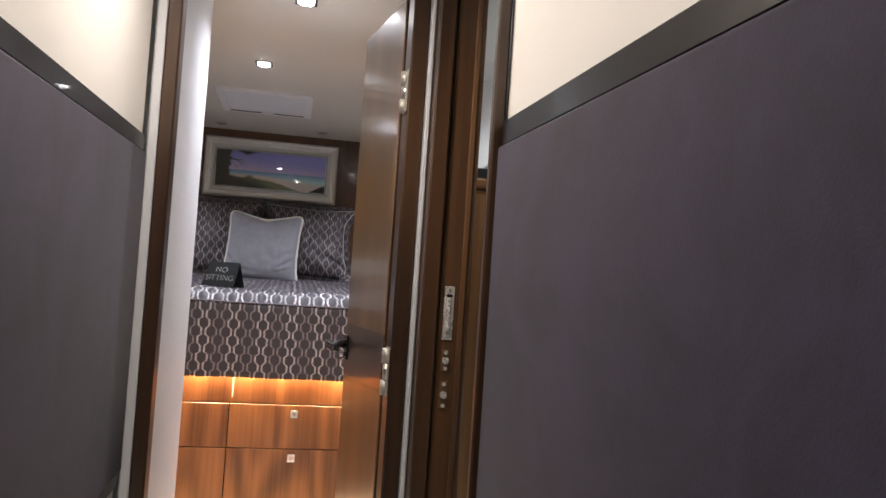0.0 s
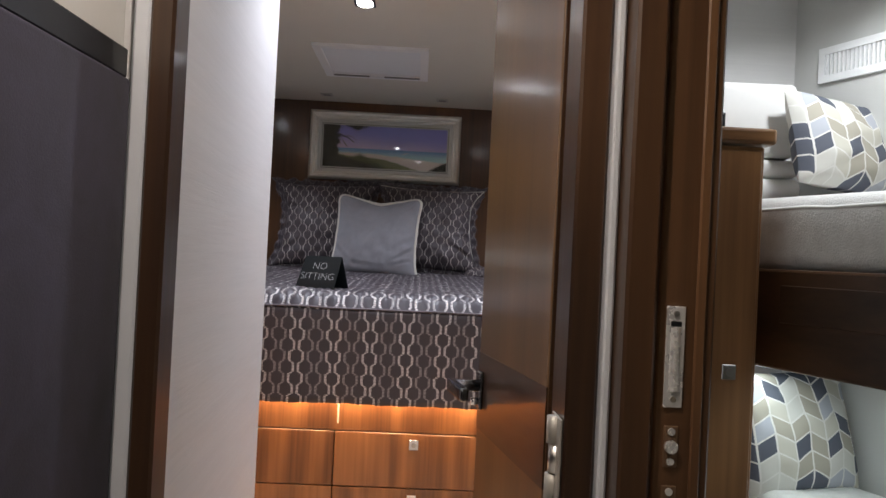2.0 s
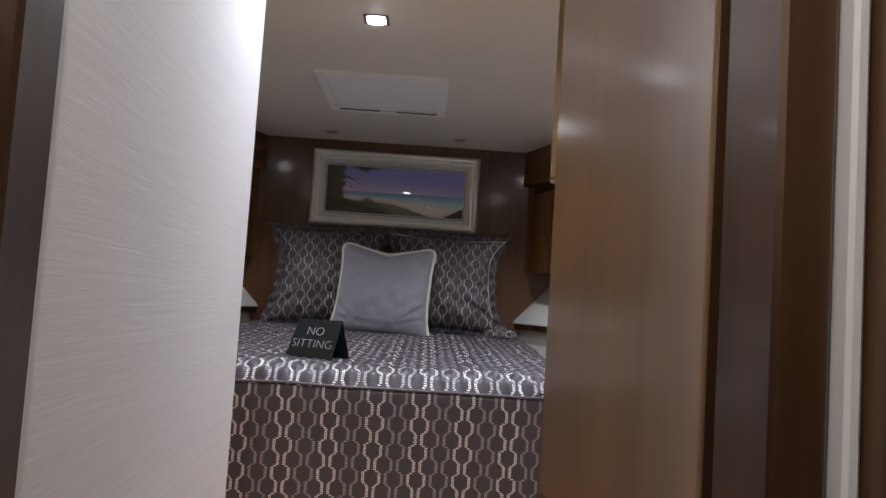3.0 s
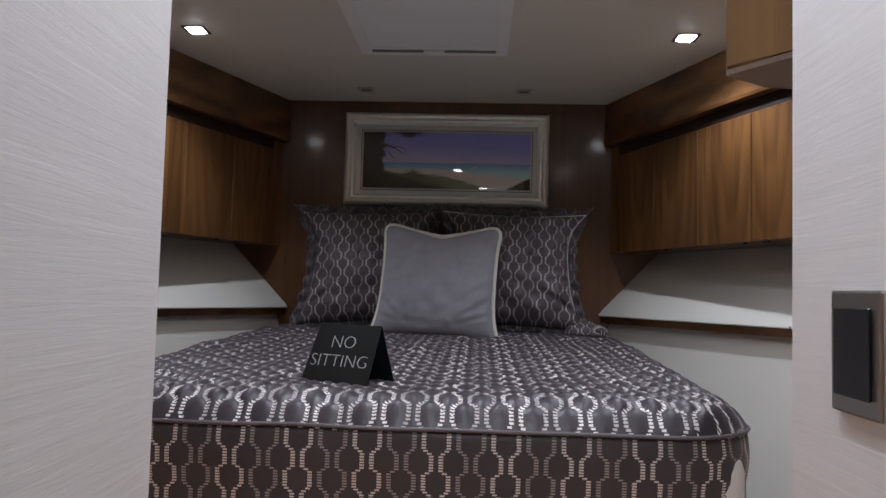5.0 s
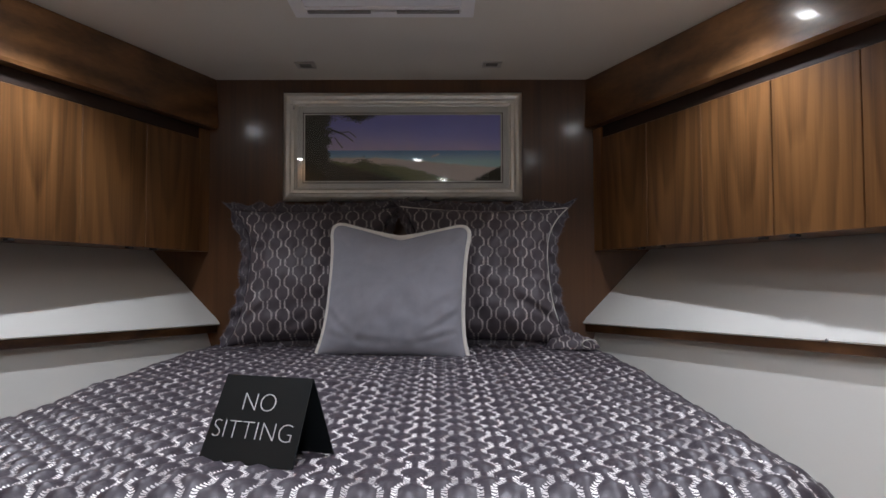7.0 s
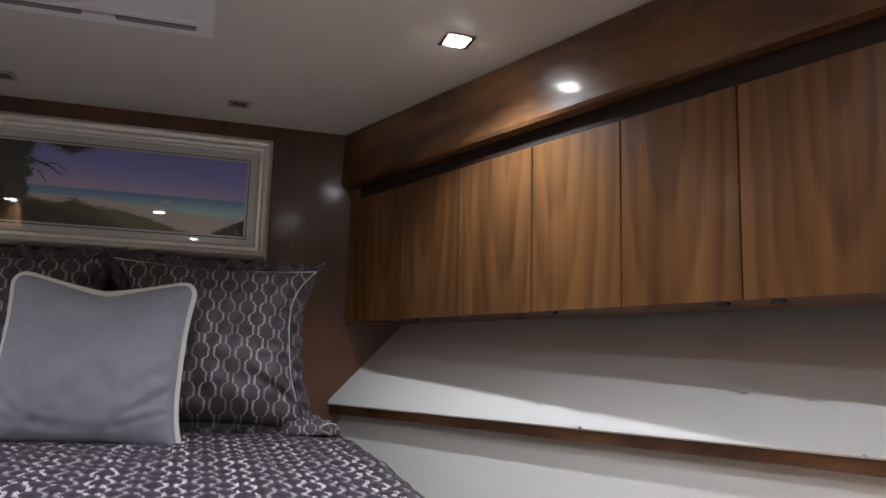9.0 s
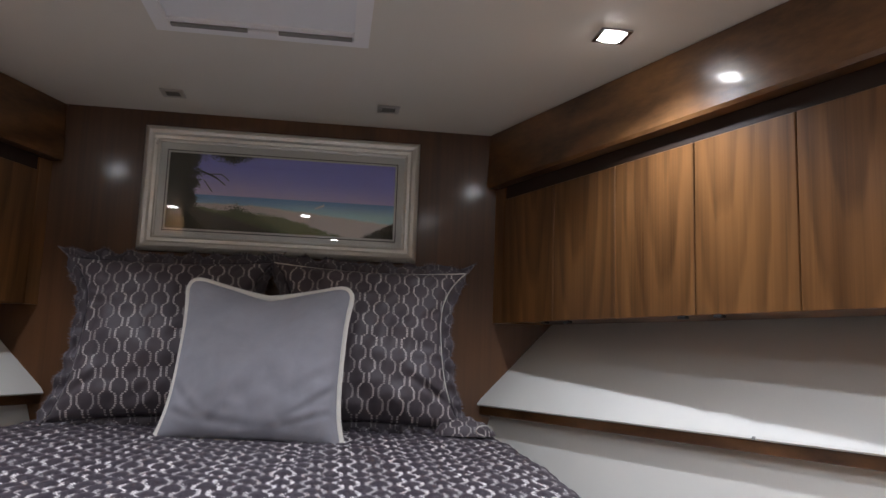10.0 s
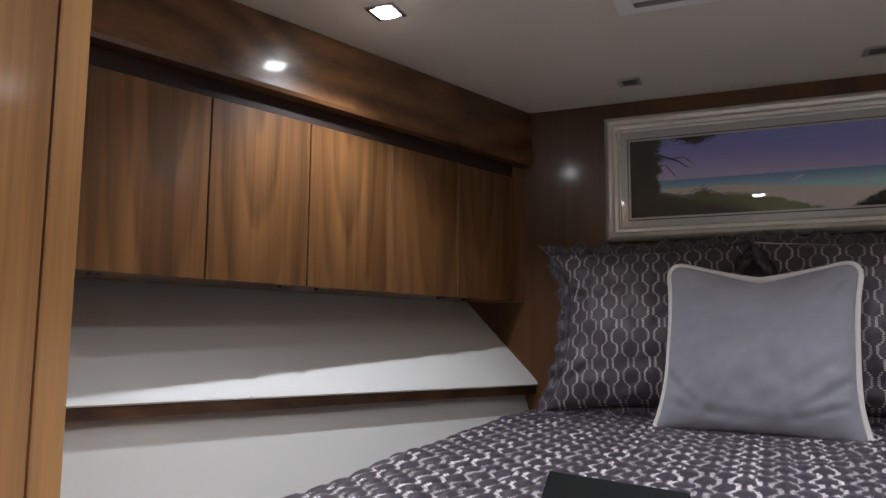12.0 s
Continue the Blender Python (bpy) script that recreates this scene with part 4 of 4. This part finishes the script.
def cushion_mesh(w, h, t, pin=0.07, pinz=0.05, chop=0.0, seed=1, nx=64, ny=56, wrinkle=0.006, taper=0.0, soft=0.0, folds=(), waist=2, high=0.0):
    """A stuffed cushion standing in its own xz plane; returns its bmesh and its rim."""
    bm = bmesh.new()
    uvl = bm.loops.layers.uv.new("UVMap")

    def at(u, v, side):
        x = w / 2 * u * (1 - pin * (1 - abs(v) ** waist) * (1 + high * v) * abs(u) - taper * (v + 1) / 2)
        z = h / 2 * v * (1 - pinz * (1 - u * u) * abs(v))
        z -= chop * max(0, v) ** 2 * (1 - abs(u) ** 1.2)
        tu, tv = max(0.0, (abs(u) - 0.76) / 0.24) ** 2, max(0.0, (v - 0.76) / 0.24) ** 2
        x *= 1 - soft * tv * tu
        z -= soft * h / 2 * tu * tv
        g = max(0.0, (1 - u * u) * (1 - v * v))
        y = side * (t / 2) * g ** 0.42 * (1 - 0.18 * v)
        if g > 0:
            k = wrinkle * min(1, g * 5)
            y += side * k * noise.noise(Vector((u * 2.6 + seed, v * 3.4, seed * 3.1)))
            y += side * k * 0.5 * noise.noise(Vector((u * 7 + seed, v * 6 - 3 * u, seed * 1.7)))
            for a, b, wide, deep in folds:
                y -= side * deep * min(1, g * 6) * (crease(u, v, a, b, wide) - 0.7 * crease(u, v - 0.08, a, b, wide))
            y -= side * chop * 0.5 * max(0, v) * math.exp(-(u / 0.35) ** 2)
        return Vector((x, y, z))
    rim = None
    for side in (-1, 1):
        gr = [[bm.verts.new(at(2 * i / nx - 1, 2 * j / ny - 1, side)) for i in range(nx + 1)] for j in range(ny + 1)]
        if side == -1:
            rim = [gr[0][i].co.copy() for i in range(nx)] + [gr[j][nx].co.copy() for j in range(ny)] + [gr[ny][i].co.copy() for i in range(nx, 0, -1)] + [gr[j][0].co.copy() for j in range(ny, 0, -1)]
        for j in range(ny):
            for i in range(nx):
                q = (gr[j][i], gr[j][i + 1], gr[j + 1][i + 1], gr[j + 1][i])
                f = bm.faces.new(q if side < 0 else q[::-1])
                f.smooth = True
                for lp in f.loops:
                    lp[uvl].uv = (lp.vert.co.x, lp.vert.co.z)
    return bm, rim


def place(bm, m):
    bmesh.ops.transform(bm, matrix=m, verts=bm.verts)
    return bm


def throw_pillow():
    m = pose(-0.086, 4.70, 1.225, -16, 1.5, -6)
    t = thing("throw_pillow", (-0.092, 4.68, 1.02), "silver-grey velvet throw pillow with ivory piping, leaning on the shams", "pillow")
    bm, rim = cushion_mesh(0.470, 0.440, 0.17, 0.10, 0.03, 0.046, 3, 150, 140, wrinkle=0.006, taper=0.03, soft=0.08, waist=3, high=-0.15, folds=[
        ((-0.94, -0.42), (-0.55, -0.76), 0.06, 0.007), ((-0.95, -0.70), (-0.55, -0.84), 0.04, 0.004), ((0.95, -0.10), (0.15, -0.66), 0.07, 0.005),
        ((0.96, -0.36), (0.36, -0.78), 0.05, 0.006), ((0.9, -0.66), (0.25, -0.88), 0.04, 0.004), ((-0.4, -0.82), (0.2, -0.88), 0.06, 0.004),
        ((-0.95, 0.85), (-0.6, 0.45), 0.06, 0.005), ((0.95, 0.85), (0.6, 0.5), 0.06, 0.005)])
    part("cover", place(bm, m), VELVET, t, uv=True)
    part("piping", rod([m @ p for p in rim], 0.0100, 8, True), PIPING, t, "ivory corded piping", smooth=True)


def flange_out(p, wide):
    """Where the flange ends beside the seam point p: wider and drawn out at the corners."""
    u, v = p.x / 0.31, p.z / 0.25
    o = Vector((u if abs(u) > 0.7 else 0, 0, v if abs(v) > 0.86 else 0))
    corner = max(0.0, abs(u) - 0.75) * max(0.0, abs(v) - 0.75) * 16
    return p + o.normalized() * wide * (1 + 0.5 * corner)


def sham(x, y, z, lean, roll, turn, seed, piped):
    m = pose(x, y, z, lean, roll, turn)
    t = thing("pillow_sham", (x, y, z - 0.24), "mauve-grey trellis pillow sham with frayed edges, propped on the head wall", "pillow", "pillow shams on the bed")
    nx, ny = 110, 96
    bm, rim = cushion_mesh(0.592, 0.482, 0.19, 0.235, 0.07, 0.0, seed, nx, ny, wrinkle=0.015, waist=3, high=0.30, folds=[
        ((-0.96, 0.42), (-0.55, 0.34), 0.05, 0.016), ((0.96, 0.45), (0.6, 0.25), 0.05, 0.012), ((0.95, -0.7), (0.5, -0.45), 0.06, 0.015),
        ((-0.95, -0.75), (-0.6, -0.5), 0.06, 0.012), ((-0.7, 0.96), (-0.5, 0.6), 0.05, 0.008), ((0.72, 0.96), (0.55, 0.6), 0.05, 0.008), ((0.9, -0.2), (0.55, -0.25), 0.045, 0.009)])
    part("cover", place(bm, m), SATIN_SMALL, t, uv=True)
    # gathered flange round the seam, rippling, with loose threads on its edge
    rnd = random.Random(seed)
    k = len(rim)
    outer = []
    for i, p in enumerate(rim):
        wide = 0.031 + 0.004 * math.sin(i * 0.41 + seed) + rnd.uniform(-0.0015, 0.0015)
        q = flange_out(p, wide)
        outer.append(q + Vector((0, 0.011 * math.sin(i * 0.55 + seed) + 0.006 * math.sin(i * 0.23 + 2 * seed), 0)))
    bm = bmesh.new()
    uvl = bm.loops.layers.uv.new("UVMap")
    rings = [[bm.verts.new(p.lerp(q, f) + Vector((0, 0.35 * f * (1 - f) * (q.y - p.y), 0))) for p, q in zip(rim, outer)] for f in (0.0, 0.3, 0.65, 1.0)]
    for a, b in zip(rings, rings[1:]):
        for i in range(k):
            f = bm.faces.new((a[i], a[(i + 1) % k], b[(i + 1) % k], b[i]))
            f.smooth = True
            for lp in f.loops:
                lp[uvl].uv = (lp.vert.co.x * 1.05, lp.vert.co.z)
    fl = part("flange", place(bm, m), SATIN_FLANGE, t, "gathered flange", uv=True)
    fl.modifiers.new("cloth", "SOLIDIFY").thickness = 0.003
    bm = bmesh.new()
    for i in range(k):
        for _ in range(3):
            f = rnd.random()
            p, o = rim[i].lerp(rim[(i + 1) % k], f), outer[i].lerp(outer[(i + 1) % k], f)
            tip = o + (o - p).normalized() * rnd.uniform(0.004, 0.011) + Vector((rnd.uniform(-0.003, 0.003), rnd.uniform(-0.004, 0.004), rnd.uniform(-0.003, 0.003)))
            e = Vector((0.0012, 0, 0.0012))
            bm.faces.new([bm.verts.new(q) for q in (o - e, o + e, tip)])
    tagged(part("fringe", place(bm, m), DARK_CORD, t, "frayed threads", uv=True), kind="stuff")
    if piped:
        top = [m @ (p + Vector((0, -0.005, 0))) for p in rim[nx + 16:nx + ny + nx]]
        part("piping", rod(top, 0.0019, 6), PIPING, t, "fine ivory piping", smooth=True)
        # the flange's lower corner, doubled under onto the bedspread
        bm = bmesh.new()
        uvl = bm.loops.layers.uv.new("UVMap")
        c, grid = Vector((0.480, 4.79, 1.032)), []
        for j in range(13):
            row = []
            for i in range(24):
                a, h = 2 * math.pi * i / 24, math.pi / 2 * j / 12
                q = Vector((0.088 * math.cos(a) * math.cos(h), 0.05 * math.sin(a) * math.cos(h), 0.046 * math.sin(h)))
                q.z += 0.014 * noise.noise(q * 34 + Vector((seed, 0, 0))) * math.sin(h) - 0.12 * max(0.0, q.x) * math.sin(h)
                row.append(bm.verts.new(c + q))
            grid.append(row)
        for a, b in zip(grid, grid[1:]):
            for i in range(24):
                f = bm.faces.new((a[i], a[(i + 1) % 24], b[(i + 1) % 24], b[i]))
                f.smooth = True
                for lp in f.loops:
                    lp[uvl].uv = (lp.vert.co.x * 1.3, lp.vert.co.z * 1.3 + lp.vert.co.y)
        part("folded_corner", bm, SATIN_SMALL, t, "flange corner doubled under", uv=True)
        part("piping", rod([c + Vector((0.045 + 0.024 * math.cos(i * 0.42), -0.047 + 0.006 * math.cos(i * 0.42), 0.018 + 0.013 * math.sin(i * 0.42))) for i in range(12)], 0.0016, 6), PIPING, t, smooth=True)


sham(-0.375, 4.93, 1.275, -15, -1.5, 3, 5, False)
sham(0.192, 4.905, 1.275, -15, 1.0, -4, 11, True)
throw_pillow()


# ---- tent card ----
def words(body, size, x, z, m, parent):
    c = bpy.data.curves.new("words", "FONT")
    c.body, c.size, c.extrude, c.align_x, c.offset = body, size, 0.0002, "CENTER", -0.0010
    tmp = bpy.data.objects.new("words", c)
    scene.collection.objects.link(tmp)
    bpy.context.view_layer.update()
    me = bpy.data.meshes.new_from_object(tmp.evaluated_get(bpy.context.evaluated_depsgraph_get()))
    bpy.data.objects.remove(tmp)
    bm = bmesh.new()
    bm.from_mesh(me)
    bpy.data.meshes.remove(me)
    bmesh.ops.transform(bm, matrix=m @ pose(x, -0.0008, z, 90), verts=bm.verts)
    part("lettering", bm, INK, parent, "silver lettering reading " + body, uv=True)


def tent_card():
    t = thing("tent_card", (-0.215, 3.40, 0.99), "black folded tent card reading NO SITTING, standing on the bedspread", "sign")
    m = pose(-0.219, 3.352, 0.992, -24, 0, -24) 
    w, h = 0.158, 0.125
    lo = [m @ Vector((-w / 2, 0, 0)), m @ Vector((w / 2, 0, 0)), m @ Vector((w / 2 - 0.001, 0, h)), m @ Vector((-w / 2 + 0.010, 0, h))]
    back = (m.to_3x3() @ Vector((0, 1, -0.02))).normalized() * 0.0014
    part("front_leaf", prism(lo, back), BLACK_CARD, t)
    ridge0, ridge1 = lo[3], lo[2]
    deep = pose(0, 0, 0, 0, 0, -24).to_3x3() @ Vector((0, 0.052, 0))
    foot = [Vector((lo[0].x, lo[0].y, 0.992)) + deep * 2.0, Vector((lo[1].x, lo[1].y, 0.992)) + deep * 2.0]
    part("rear_leaf", prism([ridge0 + back, ridge1 + back, foot[1], foot[0]], (0.0004, 0.0013, 0.0003)), BLACK_CARD, t)
    words("NO", 0.038, 0.0, 0.074, m, t)
    words("SITTING", 0.0375, 0.0, 0.034, m, t)


tent_card()


# ---- wall switch ----
sw = thing("light_switch", (0.40, 2.523, 1.08), "black rocker light switch in a chrome plate", "light switch")
part("plate", box(0.3925, 0.4015, 2.478, 2.568, 1.078, 1.188, 0.003, 2), SATIN_STEEL, sw, "satin chrome plate")
part("rocker", box(0.3885, 0.3923, 2.492, 2.554, 1.094, 1.172, 0.001), BLACK_PLASTIC, sw, "black rocker")


# ---- side cabin with bunks ----
structure("ceiling_side_cabin", box(0.504, 1.898, 0.94, 2.598, 1.845, 1.90), SIDE_VINYL, "cream headliner of the side cabin")
KD = Vector((0.355, -0.935, 0))  # run of the bunk, outwards going aft
KN = Vector((-0.935, -0.355, 0))


def bunk_at(s, n, z):
    p = Vector((0.80, 2.51, 0)) + KD * s + KN * n
    return (p.x, p.y, z)


def bunk_box(s0, s1, n0, n1, z0, z1, bevel=0.0, seg=1):
    return hexa([bunk_at(s0, n0, z0), bunk_at(s1, n0, z0), bunk_at(s1, n1, z0), bunk_at(s0, n1, z0), bunk_at(s0, n0, z1), bunk_at(s1, n0, z1), bunk_at(s1, n1, z1), bunk_at(s0, n1, z1)], bevel, seg)


structure("wall_side_cabin", bunk_box(-0.1, 1.6, -0.45, -0.315, 0, 1.84), SIDE_VINYL, "white hull lining beside the bunks")
up = thing("bunk_bed", bunk_at(0.7, -0.15, 0), "dark wood double bunk along the hull", "bunk bed")
part("upper_board", bunk_box(0.2, 1.55, -0.02, 0.0, 0.921, 1.133, 0.006, 2), BUNK_WOOD, up)
part("upper_base", bunk_box(0.0, 1.55, -0.31, -0.021, 0.935, 0.96), BUNK_WOOD, up)
part("board_panel", bunk_box(0.31, 1.4, 0.0005, 0.004, 1.02, 1.10, 0.002), BUNK_WOOD, up, "raised panel on the bunk board")
part("lower_base", bunk_box(0.0, 1.55, -0.31, 0.0, 0.0, 0.46), BUNK_WOOD, up)
part("underlight", bunk_box(0.25, 1.5, -0.06, -0.045, 0.925, 0.9345), LAMP_OFF, up, "pale strip light under the bunk")


def bunk_mattress(z0, z1, label):
    t = thing("bunk_mattress", bunk_at(0.7, -0.15, z0), label, "mattress", "bunk mattresses")
    part("cover", bunk_box(0.03, 1.5, -0.30, -0.024, z0, z1, 0.035, 4), BUNK_FABRIC, t, smooth=True)
    part("piping", rod([bunk_at(0.06 + 1.4 * i / 20, -0.021, z1 - 0.03 + 0.002 * math.sin(i * 2.1)) for i in range(21)], 0.004, 8), BUNK_FABRIC, t, smooth=True)


bunk_mattress(1.13, 1.292, "pale grey upholstered upper bunk mattress with piping")
bunk_mattress(0.462, 0.65, "pale lower bunk mattress")


def block_pillow(x, y, z, lean, roll, turn, w, h, seed):
    m = pose(x, y, z, lean, roll, turn)
    t = thing("cushion", (x, y, z - h / 2), "block-printed cushion in grey, blue and sand", "pillow", "block-printed cushions on the bunks")
    bm, rim = cushion_mesh(w, h, 0.11, 0.06, 0.05, 0.0, seed, 26, 24)
    part("cover", place(bm, m), BLOCKS, t, uv=True)


block_pillow(1.10, 2.36, 1.425, -18, 4, 20, 0.30, 0.235, 21)
block_pillow(1.02, 2.36, 0.765, -14, -3, 12, 0.30, 0.28, 24)


def folded_bedding():
    t = thing("folded_bedding", (0.93, 2.45, 1.30), "stack of folded white bedding on the upper bunk", "bedding")
    for i, (z0, z1, dx) in enumerate(((1.297, 1.345, 0.0), (1.347, 1.390, 0.006), (1.392, 1.575, 0.012))):
        bm = box(0.79 + dx, 1.035 - dx, 2.40, 2.57, z0, z1, min(0.02, (z1 - z0) * 0.45), 4)
        for v in bm.verts:
            v.co.z += (0.02 if i == 2 else 0.008) * noise.noise(v.co * 14)
            v.co.x += 0.006 * noise.noise(v.co * 11 + Vector((3, 0, 0)))
        part("fold", bm, LINEN, t, smooth=True)


folded_bedding()

lo = thing("locker", (0.70, 2.4, 0), "walnut locker with a rounded worktop beside the bunks", "cupboard")
part("body", box(0.505, 0.856, 2.205, 2.595, 0.0, 1.385, 0.003), LOCKER_WOOD, lo)
part("worktop", box(0.505, 0.875, 2.187, 2.595, 1.388, 1.422, 0.008, 3), WALNUT_ACROSS, lo, "walnut worktop with rounded corner")
part("door", box(0.515, 0.846, 2.193, 2.2045, 0.06, 1.375, 0.002), LOCKER_WOOD, lo)
kn = part("knob", box(0.779, 0.809, 2.187, 2.1925, 0.90, 0.932, 0.002), CHROME, lo, "square chrome push knob")
part("button", rod([(0.794, 2.187, 0.916), (0.794, 2.182, 0.916)], 0.0085, 16), SATIN_STEEL, kn)
solid("radio", box(0.62, 0.785, 2.24, 2.33, 1.4235, 1.462, 0.004, 2), BLACK_PLASTIC, "small black box on the worktop", "radio")


def air_vent():
    v = thing("air_vent", bunk_at(0.3, -0.31, 1.60), "white louvred air vent on the hull lining", "air vent")
    s0, s1, z0, z1, w = 0.105, 0.42, 1.602, 1.690, 0.018
    bm = bmesh.new()
    for a, b, c, d in ((s0, s1, z0, z0 + w), (s0, s1, z1 - w, z1), (s0, s0 + w, z0 + w, z1 - w), (s1 - w, s1, z0 + w, z1 - w)):
        hexa([bunk_at(a, -0.3145, c), bunk_at(b, -0.3145, c), bunk_at(b, -0.306, c), bunk_at(a, -0.306, c), bunk_at(a, -0.3145, d), bunk_at(b, -0.3145, d), bunk_at(b, -0.306, d), bunk_at(a, -0.306, d)], bm=bm)
    part("frame", bm, WHITE_PLASTIC, v)
    part("backing", bunk_box(s0 + w, s1 - w, -0.3148, -0.3142, z0 + w, z1 - w), VENT_GREY, v, "grey duct opening")
    k = 24
    for i in range(k):
        s = s0 + w + (s1 - s0 - 2 * w) * (i + 0.5) / k
        part("slat", bunk_box(s - 0.0032, s + 0.0032, -0.3138, -0.3085, z0 + w, z1 - w), WHITE_PLASTIC, v)


air_vent()
